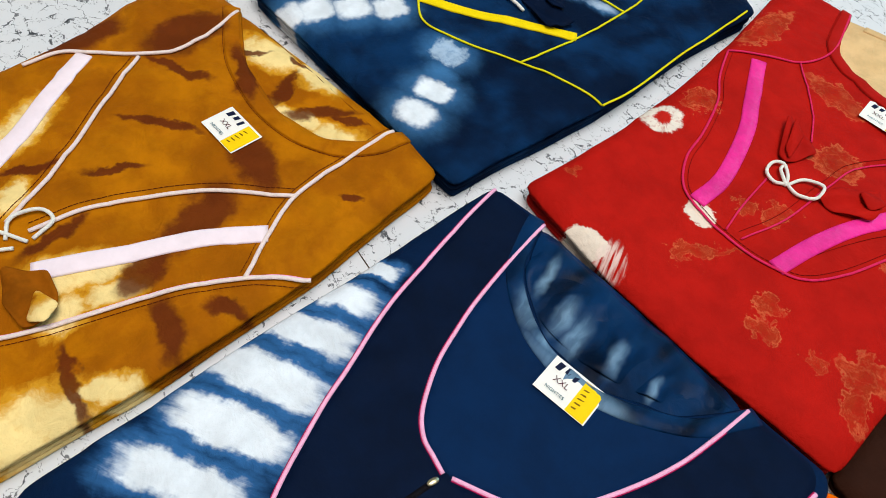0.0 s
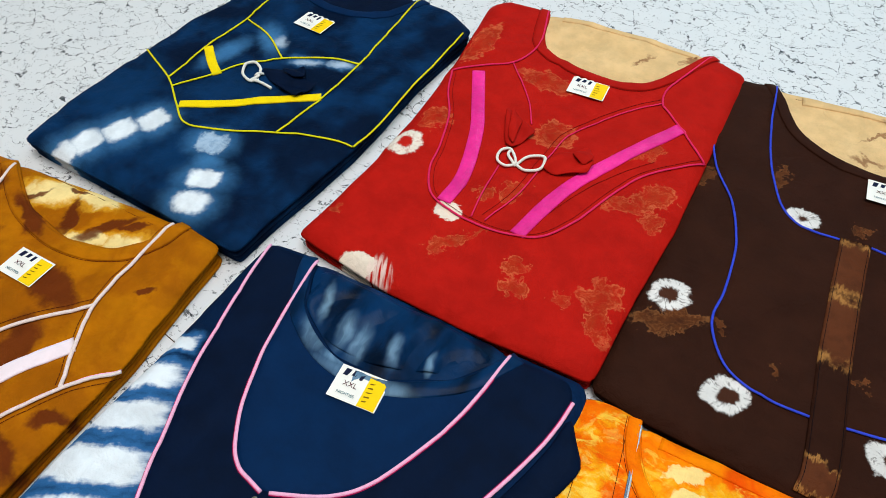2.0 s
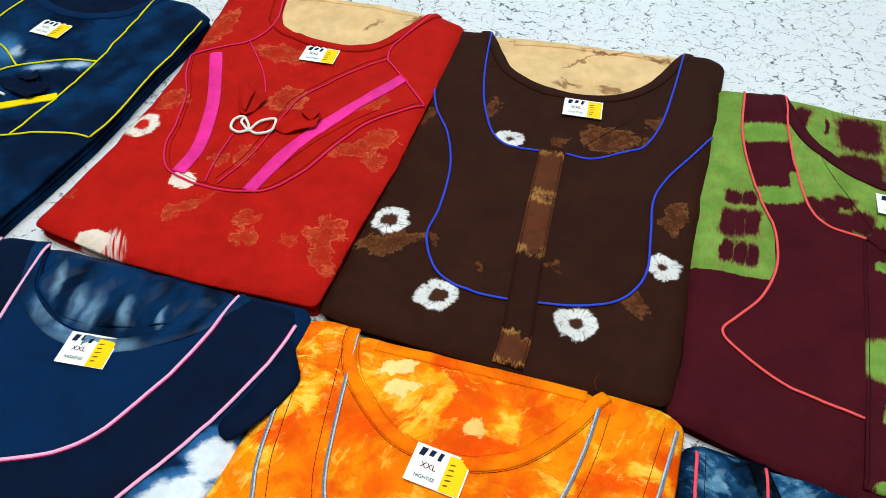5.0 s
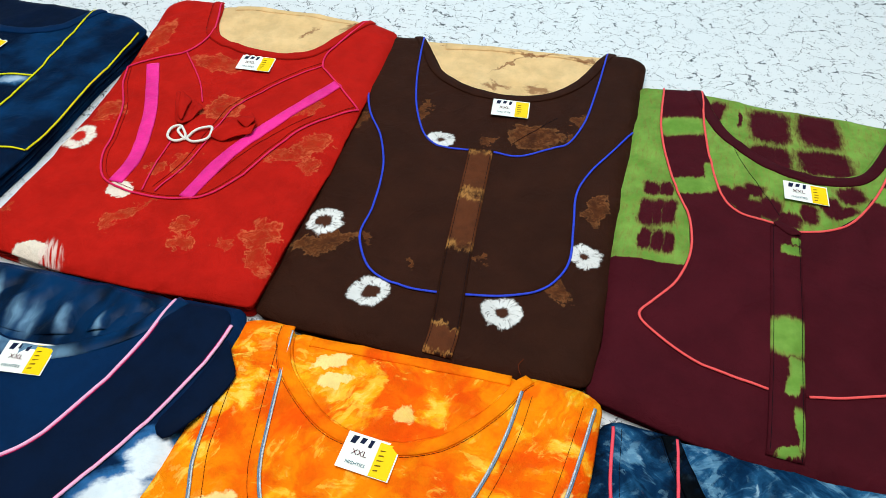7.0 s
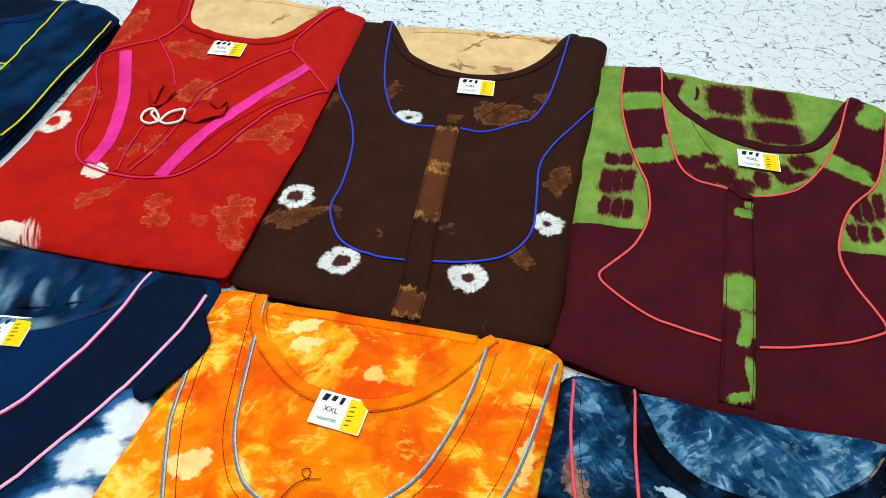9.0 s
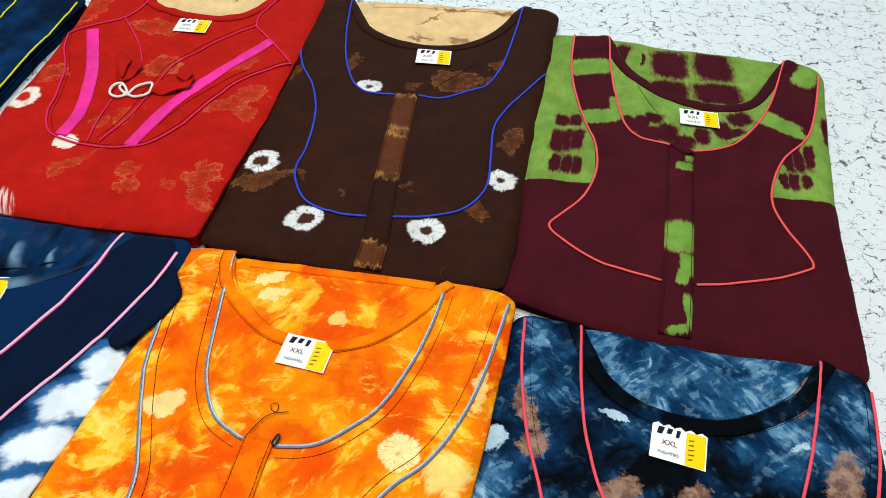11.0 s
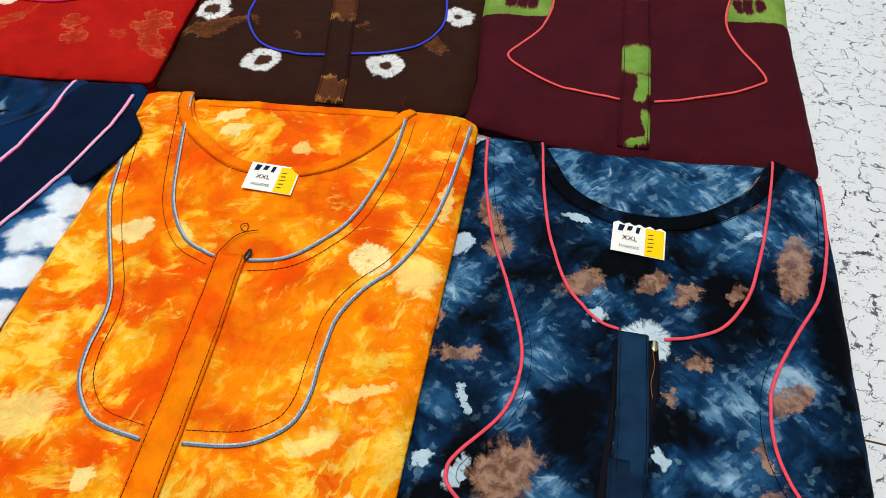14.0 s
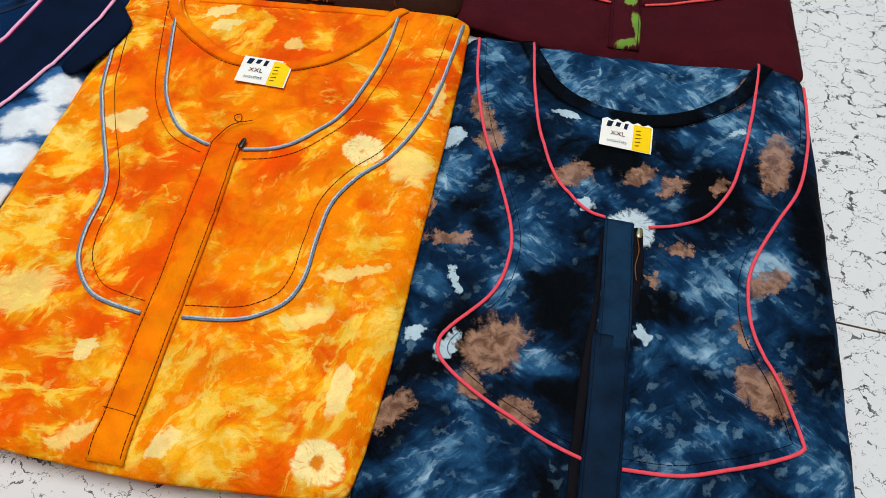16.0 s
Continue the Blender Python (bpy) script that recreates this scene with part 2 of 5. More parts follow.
def red_blotch():
    n = Nodes("red_bleach_dye", 0.72, 0.0, 0.0, 0.04)
    w = n.warp(0.6, 2.2, detail=5, rough=0.68)
    col = n.mix(n.noise(0.15, 3), lin(190, 28, 19), lin(168, 20, 14))
    marks = [(-16.9, 16.4, 4.4, 1.5, 91), (-6.3, 13.7, 4.0, 1.6, -4), (-13.7, 1.4, 2.0, 1.5, 72), (10.0, 0.7, 2.6, 1.1, 29), (11.7, 3.3, 2.5, 1.6, 47), (13.0, -0.2, 1.4, 1.1, -8), (-2.6, -13.3, 2.3, 1.0, 52), (-1.1, -10.9, 1.5, 0.4, 48), (4.3, -12.1, 1.3, 1.2, 18), (5.5, -14.1, 1.6, 1.0, 18), (9.6, -13.0, 1.0, 0.7, 17), (12.5, -11.0, 1.9, 1.7, 47), (13.6, -13.6, 2.1, 1.1, -47), (7.8, 8.3, 3.0, 0.8, 53), (-1.4, 5.9, 2.7, 2.2, 2), (-0.6, -3.7, 1.7, 1.2, 83), (-14.4, -15.5, 0.7, 0.6, 74), (-3.0, -5.5, 1.2, 0.7, 70)]
    col = stained(n, col, w, marks, lin(166, 58, 28), lin(222, 116, 72), 0.6, 0.55)
    w2 = n.warp(1.6, 0.5, detail=4)
    rays = n.math("MULTIPLY", n.math("SUBTRACT", n.noise(1.6, 4, 0.65, 0.3, n.stretch(70, 2.6, 0.5)), 0.5), 1.3)
    white = n.math("ADD", n.blobs(w2, [(-4.8, -9.7, 1.6, 1.3, 0), (-8.5, -19.8, 2.1, 1.4, 15)], soft=0.2), rays)
    col = n.mix(n.math("MULTIPLY", n.step(white, 0.35, 0.85), 0.92), col, lin(238, 226, 208))
    fan = n.math("MULTIPLY", n.blobs(w2, [(-5.9, -19.6, 1.9, 1.2, -50)], soft=0.25), n.step(n.noise(1.5, 3, 0.5, 0.2, n.stretch(-62, 6.0, 0.5)), 0.4, 0.6))
    col = n.mix(n.math("MULTIPLY", fan, 0.8), col, lin(240, 214, 204))
    col = ring_spots(n, col, [(-14.4, -3.7, 2.05, 0.42)], lin(240, 228, 214), lin(190, 34, 26), 0.5)
    return n.cloth(col, 0.5)


def ring_spots(n, col, rings, white, core, streak):
    """Tied rings: a pale ragged ring with threads of dye that run outwards round a dark core."""
    w = n.warp(2.2, 0.2, detail=4, rough=0.7, vec=n.warp(0.5, 0.6, detail=1))
    for x, y, r, c in rings:
        v = n.stretch(25, r * 1.04, r * 0.96, w, (x, y))
        d = n.vmath("LENGTH", v)
        way = n.vmath("ADD", n.vmath("NORMALIZE", v), (x, y, 0))
        rays = n.noise(4.5, 4, 0.75, 0.0, way)
        edge = n.math("ADD", d, n.math("ADD", n.math("MULTIPLY", n.math("SUBTRACT", rays, 0.5), 0.28), n.math("MULTIPLY", n.math("SUBTRACT", n.noise(3.0, 4, 0.7), 0.5), 0.35)))
        ring = n.math("SUBTRACT", 1.0, n.step(edge, 0.84, 1.02))
        threads = n.math("MULTIPLY", n.math("MULTIPLY", n.step(n.noise(9.0, 2, 0.6, 0.0, way), 0.52, 0.6), n.step(n.noise(2.2, 3, 0.6), 0.4, 0.6)), streak)
        col = n.mix(n.math("MULTIPLY", ring, n.math("SUBTRACT", 1.0, threads)), col, white)
        inner = n.math("SUBTRACT", 1.0, n.step(n.math("ADD", d, n.math("MULTIPLY", n.math("SUBTRACT", rays, 0.5), 0.5)), c - 0.07, c + 0.09))
        col = n.mix(inner, col, core)
    return col


def brown_rings(name="brown_ring_dye", marks=True, rings=True):
    n = Nodes(name, 0.68, 0.0, 0.0, 0.04)
    w = n.warp(0.6, 2.4, detail=5, rough=0.65)
    col = n.mix(n.noise(0.15, 3), lin(54, 28, 18), lin(43, 21, 13))
    if marks:
        rows = [(-12.3, -11.6, 3.4, 1.3, 30), (4.0, 10.2, 2.8, 2.0, 10), (13.0, 0.6, 1.3, 2.2, 0), (11.3, -10.6, 1.0, 1.6, 10), (-0.9, 7.7, 0.7, 0.6, 0), (8.0, 11.0, 0.8, 1.1, 0), (-9.5, 11.5, 0.7, 1.3, 0), (-17.0, 7.5, 1.0, 1.6, 0), (8.6, 14.6, 1.0, 1.0, 0)]
    else:
        rows = [(-8.2, -9.8, 0.5, 0.7, 0), (3.2, -9, 0.4, 0.5, 0), (-3.0, -11.6, 0.4, 0.5, 0)]
    if name.endswith("placket"):
        wavy = n.vmath("ADD", n.warp(1.3, 0.35, detail=4), n.vmath("MULTIPLY", n.vmath("SUBTRACT", n.noise(1.5, 3, 0.6, 0.0, n.stretch(0, 0.5, 2.0), color=True), (0.5, 0.5, 0.5)), (0.0, 2.4, 0.0)))
        band = n.pads(wavy, [(-0.5, 2.6, 2.2, 2.6, 0), (0.3, -4.8, 2.2, 3.2, 0), (2.5, -19.2, 2.2, 1.2, 0)], soft=0.22)
        col = n.mix(n.math("MULTIPLY", band, n.step(n.noise(0.7, 4, 0.6), 0.3, 0.6, 0.55, 0.95)), col, lin(96, 52, 30))
        rim = n.math("MULTIPLY", n.math("MULTIPLY", band, n.math("SUBTRACT", 1.0, band)), 3.2, True)
        col = n.mix(n.math("MULTIPLY", rim, n.step(n.noise(0.8, 3), 0.35, 0.6)), col, lin(176, 124, 66))
    else:
        col = stained(n, col, w, rows, lin(96, 52, 26), lin(158, 104, 60), 0.75 if marks else 0.9, 0.45)
    if rings:
        col = ring_spots(n, col, [(-13.6, -9.1, 1.9, 0.42), (-5.6, -16.2, 1.9, 0.42), (6.9, -14.7, 1.85, 0.36), (12.9, -5.6, 1.75, 0.3), (-6.2, 6.6, 1.7, 0.2)], lin(226, 224, 222), lin(70, 40, 28), 0.6)
    return n.cloth(col, 0.5)


def tan_back(name, stain):
    n = Nodes(name, 0.8, 0.0, 0.0, 0.04)
    w = n.warp(0.7, 1.6)
    col = n.mix(n.noise(0.25, 4), lin(238, 204, 152), lin(220, 180, 124))
    col = n.mix(n.math("MULTIPLY", n.blobs(w, stain, soft=0.5), 0.7), col, lin(120, 62, 36))
    return n.cloth(col, 0.6)


def orange_dye(name="orange_tie_dye", plainer=False):
    n = Nodes(name, 0.7, 0.0, 0.0, 0.04)
    w = n.warp(0.25, 1.6, detail=3, rough=0.55)
    soft = n.noise(0.15, 4, 0.55, 0.5, w)
    col = n.mix(n.step(soft, 0.36, 0.64), lin(240, 84, 0), lin(255, 138, 0))
    if not plainer:
        turnmask = n.step(n.noise(0.1, 2, 0.5, 0.0, n.stretch(0, 1, 1, at=(21, 4))), 0.42, 0.58)
        brush = n.mix(turnmask, n.noise(0.4, 5, 0.6, 0.5, n.stretch(64, 2.0, 0.7, w)), n.noise(0.4, 5, 0.6, 0.5, n.stretch(12, 2.0, 0.7, w)))
        fine = n.mix(turnmask, n.noise(1.0, 3, 0.58, 0.4, n.stretch(40, 1.8, 0.6, w)), n.noise(1.0, 3, 0.58, 0.4, n.stretch(-25, 1.8, 0.6, w)))
        loose = n.blobs(w, [(-12, -11, 5.5, 9, 0), (12, -13, 5, 8, 0), (15, 4, 3, 5, 0), (-13, 15, 3, 4, 0), (2, -20, 13, 3.5, 0), (-13, 1, 3, 5, 0)], soft=0.8)
        calm = n.blobs(w, [(2.5, -3, 7, 8, 0), (1, 10, 8, 4, 0)], soft=0.6)
        field = n.math("ADD", n.noise(0.24, 4, 0.55, 0.4, n.stretch(0, 1, 1, w, (9, 27))), n.math("MULTIPLY", n.math("SUBTRACT", brush, 0.5), 0.95))
        field = n.math("ADD", field, n.math("SUBTRACT", n.math("MULTIPLY", loose, 0.1), n.math("MULTIPLY", calm, 0.05)))
        col = n.mix(n.math("MULTIPLY", n.step(field, 0.5, 0.7), 0.9), col, lin(255, 180, 20))
        high = n.math("ADD", field, n.math("MULTIPLY", n.math("SUBTRACT", fine, 0.5), 0.6))
        col = n.mix(n.math("MULTIPLY", n.step(high, 0.66, 0.88), 0.9), col, lin(255, 222, 112))
        crisp = n.mix(turnmask, n.noise(0.7, 4, 0.6, 0.9, n.stretch(75, 1.7, 0.8)), n.noise(0.7, 4, 0.6, 0.9, n.stretch(5, 1.7, 0.8)))
        veins = n.math("ADD", n.math("MULTIPLY", n.math("SUBTRACT", crisp, 0.5), 1.6), n.math("MULTIPLY", n.math("SUBTRACT", field, 0.5), 0.7))
        col = n.mix(n.math("MULTIPLY", n.step(veins, 0.08, 0.26), n.math("ADD", 0.5, n.math("MULTIPLY", loose, 0.45))), col, lin(255, 206, 74))
        spots = n.math("MULTIPLY", n.petals(n.warp(0.9, 0.9, detail=4, rough=0.65), 0.95, 0.36), n.math("ADD", n.math("ADD", 0.04, n.math("MULTIPLY", loose, 0.45)), n.math("SUBTRACT", field, 0.5)), True)
        col = n.mix(n.math("MULTIPLY", spots, 0.8), col, lin(255, 216, 100))
        low = n.math("MULTIPLY", n.math("SUBTRACT", 1.0, n.step(field, 0.28, 0.46)), 0.55)
        col = n.mix(low, col, lin(238, 76, 0))
        w2 = n.warp(1.5, 0.5, detail=4, vec=n.warp(0.5, 0.8, detail=2))
        haze = [(15.0, 3.4, 1.9, 2.2, 30), (-10.2, -12.8, 3.0, 1.8, 24), (12.9, -7.0, 3.0, 0.6, 18), (10.4, -11.2, 2.2, 1.0, 24), (-4.8, 4.2, 1.5, 0.6, -45), (16.0, 11.2, 2.6, 0.7, 90), (1.8, 15.4, 1.2, 0.9, 27), (-2.3, -22.0, 1.8, 0.8, 32)]
        col = n.mix(n.math("MULTIPLY", n.step(n.math("ADD", n.blobs(w2, haze, soft=0.5), n.math("MULTIPLY", n.math("SUBTRACT", fine, 0.5), 1.5)), 0.45, 0.95), 0.75), col, lin(255, 226, 130))
        cream = [(-9.4, 3.6, 1.8, 1.25, 40), (-6.0, 18.3, 1.7, 0.65, 33), (-4.9, 16.7, 1.6, 0.7, 22), (14.1, -15.9, 2.1, 0.75, 90), (3.8, -21.4, 1.1, 0.8, 50), (-3.7, -16.2, 0.8, 1.0, 50)]
        mark = n.math("ADD", n.blobs(w2, cream, soft=0.25), n.math("MULTIPLY", n.math("SUBTRACT", crisp, 0.5), 1.6))
        col = n.mix(n.math("MULTIPLY", n.step(mark, 0.35, 0.95), 0.85), col, lin(255, 230, 150))
        col = ring_spots(n, col, [(10.9, 4.3, 1.75, 0.08), (13.9, -20.8, 1.75, 0.26)], lin(255, 232, 160), lin(226, 130, 20), 0.6)
    return n.cloth(col, 0.6)


def blue_crumple(name="blue_crumple_dye", pale=0.0, tan=True):
    n = Nodes(name, 0.68, 0.0, 0.0, 0.04)
    w = n.warp(0.28, 1.5, detail=3, rough=0.55)
    turnmask = n.step(n.noise(0.12, 2, 0.5, 0.0, n.stretch(0, 1, 1, at=(40, 9))), 0.42, 0.58)
    brush = n.mix(turnmask, n.noise(0.42, 5, 0.62, 0.5, n.stretch(52, 2.3, 0.75, w)), n.noise(0.42, 5, 0.62, 0.5, n.stretch(-28, 2.3, 0.75, w)))
    fine = n.mix(turnmask, n.noise(1.0, 3, 0.58, 0.4, n.stretch(30, 2.2, 0.6, w)), n.noise(1.0, 3, 0.58, 0.4, n.stretch(-50, 2.2, 0.6, w)))
    field = n.math("ADD", n.noise(0.2, 4, 0.55, 0.4, w), pale)
    if tan:
        blue = [(-7.2, 20.1, 2.1, 1.3, -8), (-13.7, 18.2, 3.0, 1.3, -53), (-8.8, -0.7, 2.6, 2.4, -11), (-16.7, -8.9, 2.2, 1.7, 36), (4.2, -0.8, 3.6, 2.3, 3), (-10.8, -4.8, 2.2, 1.3, 47), (11.6, 13.8, 3.0, 1.9, 46), (5.6, 13.9, 3.1, 1.8, 21), (-7.8, -10.2, 2.3, 1.3, -10), (-5.3, 5.6, 2.0, 1.3, -24), (-15.6, 4.4, 2.1, 1.7, 37), (9.7, 1.6, 2.5, 1.6, 34), (-15.8, -4.8, 1.8, 1.2, -38), (3.2, -6.5, 2.3, 1.4, 0), (-13.2, 14.2, 2.6, 1.8, 25), (12.4, 18.5, 2.2, 2.6, 40), (11.6, -15.0, 2.4, 3.0, 20), (-12.0, -18.0, 4.0, 2.0, 20)]
        dark = [(-3.2, 9.3, 2.8, 1.5, -13), (5.3, 7.6, 2.2, 2.0, -39), (-6.7, -5.0, 3.0, 2.4, -45), (1.7, -4.3, 2.4, 1.8, -2), (-13.3, 1.1, 2.5, 1.3, -50), (12.4, 4.1, 3.8, 1.3, -84), (4.4, 4.7, 2.5, 1.3, -2), (-5.0, -12.4, 1.6, 1.2, -18), (-15.4, -11.5, 1.7, 1.1, 36), (-8.4, 16.4, 2.8, 1.1, -55), (12.5, -6, 1.6, 4, 0)]
        field = n.math("ADD", field, n.math("MULTIPLY", n.math("SUBTRACT", n.blobs(w, blue, soft=0.7), n.blobs(w, dark, soft=0.7)), 0.2))
    crisp = n.mix(turnmask, n.noise(0.7, 4, 0.6, 0.9, n.stretch(42, 1.9, 0.7)), n.noise(0.7, 4, 0.6, 0.9, n.stretch(-38, 1.9, 0.7)))
    col = n.mix(n.step(n.math("ADD", field, n.math("MULTIPLY", n.math("SUBTRACT", crisp, 0.5), 0.4)), 0.36, 0.7), lin(1, 4, 9), lin(8, 42, 76))
    streaky = n.math("ADD", field, n.math("MULTIPLY", n.math("SUBTRACT", brush, 0.5), 1.0))
    col = n.mix(n.math("MULTIPLY", n.step(n.math("ADD", streaky, n.math("MULTIPLY", n.math("SUBTRACT", crisp, 0.5), 0.4)), 0.55, 0.95), 0.8), col, lin(50, 106, 150))
    high = n.math("ADD", streaky, n.math("MULTIPLY", n.math("SUBTRACT", fine, 0.5), 0.8))
    high = n.math("ADD", high, n.math("MULTIPLY", n.math("SUBTRACT", crisp, 0.5), 0.5))
    col = n.mix(n.math("MULTIPLY", n.step(high, 0.8, 1.1), 0.85), col, lin(184, 212, 228))
    veins = n.math("ADD", n.math("MULTIPLY", n.math("SUBTRACT", crisp, 0.5), 1.6), n.math("MULTIPLY", n.math("SUBTRACT", field, 0.5), 1.1))
    col = n.mix(n.math("MULTIPLY", n.step(veins, 0.26, 0.5), 0.45), col, lin(120, 164, 192))
    spots = n.math("MULTIPLY", n.petals(n.warp(0.9, 0.9, detail=4, rough=0.65), 1.1, 0.2), n.math("ADD", 0.2, n.math("MULTIPLY", n.math("SUBTRACT", field, 0.45), 3.0)), True)
    col = n.mix(n.math("MULTIPLY", spots, 0.3), col, lin(140, 184, 210))
    if tan:
        w2 = n.warp(0.8, 1.3, detail=5, rough=0.68)
        rows = [(-6.3, 7.0, 1.9, 1.3, 32), (-0.9, 8.0, 1.5, 0.9, 42), (1.9, 7.2, 1.4, 0.9, 30), (5.8, 8.1, 1.2, 0.8, 48), (2.4, 1.3, 1.1, 0.7, 0), (-15.2, -0.9, 2.0, 0.8, 3), (-10.5, -9.1, 2.8, 2.1, 44), (-11.8, -12.5, 1.4, 0.8, -25), (10.5, 11.2, 3.6, 1.3, 74), (9.3, -0.2, 2.3, 0.9, 34), (8.3, -9.2, 2.3, 1.9, -30), (-17.0, -15.1, 1.8, 1.2, 37), (-14.4, 12.1, 2.6, 0.9, -59), (-13.5, 9.2, 1.4, 1.0, 36), (7.8, 18.8, 2.2, 0.7, 69), (-17.4, 1.8, 1.2, 0.5, 70), (7.1, -5.1, 1.2, 0.5, -66), (-8.2, -13.6, 1.4, 0.9, -17), (0.5, -1.4, 0.8, 0.3, -76)]
        stain = n.math("ADD", n.blobs(w2, rows, soft=0.5), n.math("MULTIPLY", n.math("SUBTRACT", n.noise(0.75, 6, 0.72, 1.0), 0.5), 2.4))
        shade = n.mix(n.step(n.noise(1.0, 5, 0.65, 0.6), 0.35, 0.65), lin(112, 78, 60), lin(176, 136, 112))
        col = n.mix(n.math("MULTIPLY", n.step(stain, 0.4, 0.9), 0.85), col, shade)
        w3 = n.warp(1.6, 0.7, detail=4)
        white = [(-5.0, 4.1, 0.9, 0.6, -18), (-16.6, 9.2, 1.2, 1.1, 35), (-14.2, -4.5, 1.4, 0.35, -65), (-0.1, -6.4, 1.0, 0.4, -63), (-13.9, -9.8, 1.5, 0.7, 60), (-7.2, 13.4, 1.4, 0.35, -8), (-18.2, 11.4, 1.0, 0.7, 29), (7.5, 14.2, 0.9, 0.25, 27), (-16.4, -9.2, 0.8, 0.6, 30)]
        pale_spot = n.math("ADD", n.blobs(w3, white, soft=0.35), n.math("MULTIPLY", n.math("SUBTRACT", crisp, 0.5), 2.0))
        col = n.mix(n.math("MULTIPLY", n.step(pale_spot, 0.4, 0.95), 0.85), col, lin(190, 214, 228))
        col = ring_spots(n, col, [(-1.3, 2.7, 2.0, 0.12)], lin(204, 222, 232), lin(20, 52, 80), 0.6)
    return n.cloth(col, 0.65)


def navy_bars():
    """Navy cotton with pale bars down the sides."""
    n = Nodes("navy_barred_dye", 0.7, 0.0, 0.0, 0.04)
    w = n.warp(0.45, 0.9, detail=4)
    col = n.mix(n.noise(0.2, 3), lin(8, 40, 78), lin(4, 20, 46))
    rows = [(-19.8, 5.0, 2.2, 0.8, 24), (-19.4, 1.4, 3.3, 1.35, 26), (-17.9, -2.1, 3.9, 1.4, 28), (-16.4, -6.2, 4.4, 1.6, 28), (-14.6, -9.9, 4.0, 1.45, 30), (-13.4, -14.0, 4.0, 1.5, 32), (12.4, 6.0, 1.6, 1.5, 45), (11.3, 2.4, 2.2, 1.5, 42), (11.0, -1.7, 2.4, 1.5, 36), (12.0, -5.6, 2.6, 1.4, 30), (10.5, -11.0, 3.0, 1.7, 25)]
    streak = n.math("MULTIPLY", n.math("SUBTRACT", n.noise(0.9, 4, 0.62, 0.3, n.stretch(30, 3.2, 0.7)), 0.5), 0.9)
    halo = n.math("ADD", n.pads(w, [(x, y, rx * 1.18, ry * 1.3, a) for x, y, rx, ry, a in rows], soft=0.45), streak)
    col = n.mix(n.math("MULTIPLY", n.step(halo, 0.1, 0.9), 0.85), col, lin(52, 108, 166))
    core = n.math("ADD", n.pads(w, [(x, y, rx * 0.95, ry * 0.86, a) for x, y, rx, ry, a in rows], soft=0.5), streak)
    col = n.mix(n.step(core, 0.25, 0.85), col, lin(230, 238, 246))
    return n.cloth(col, 0.5)


# Blue satin whose sheen is painted: rows are pale highlights in the base colour.
def satin_painted_sheen(name, rows):
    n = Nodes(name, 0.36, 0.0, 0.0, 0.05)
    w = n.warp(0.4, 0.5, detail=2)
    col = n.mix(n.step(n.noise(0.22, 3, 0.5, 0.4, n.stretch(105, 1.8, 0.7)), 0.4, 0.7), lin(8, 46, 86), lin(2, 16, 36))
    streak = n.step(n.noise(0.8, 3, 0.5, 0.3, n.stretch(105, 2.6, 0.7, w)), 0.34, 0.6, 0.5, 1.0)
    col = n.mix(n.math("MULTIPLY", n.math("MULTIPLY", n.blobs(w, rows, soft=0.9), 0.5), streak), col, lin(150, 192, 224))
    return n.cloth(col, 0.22)


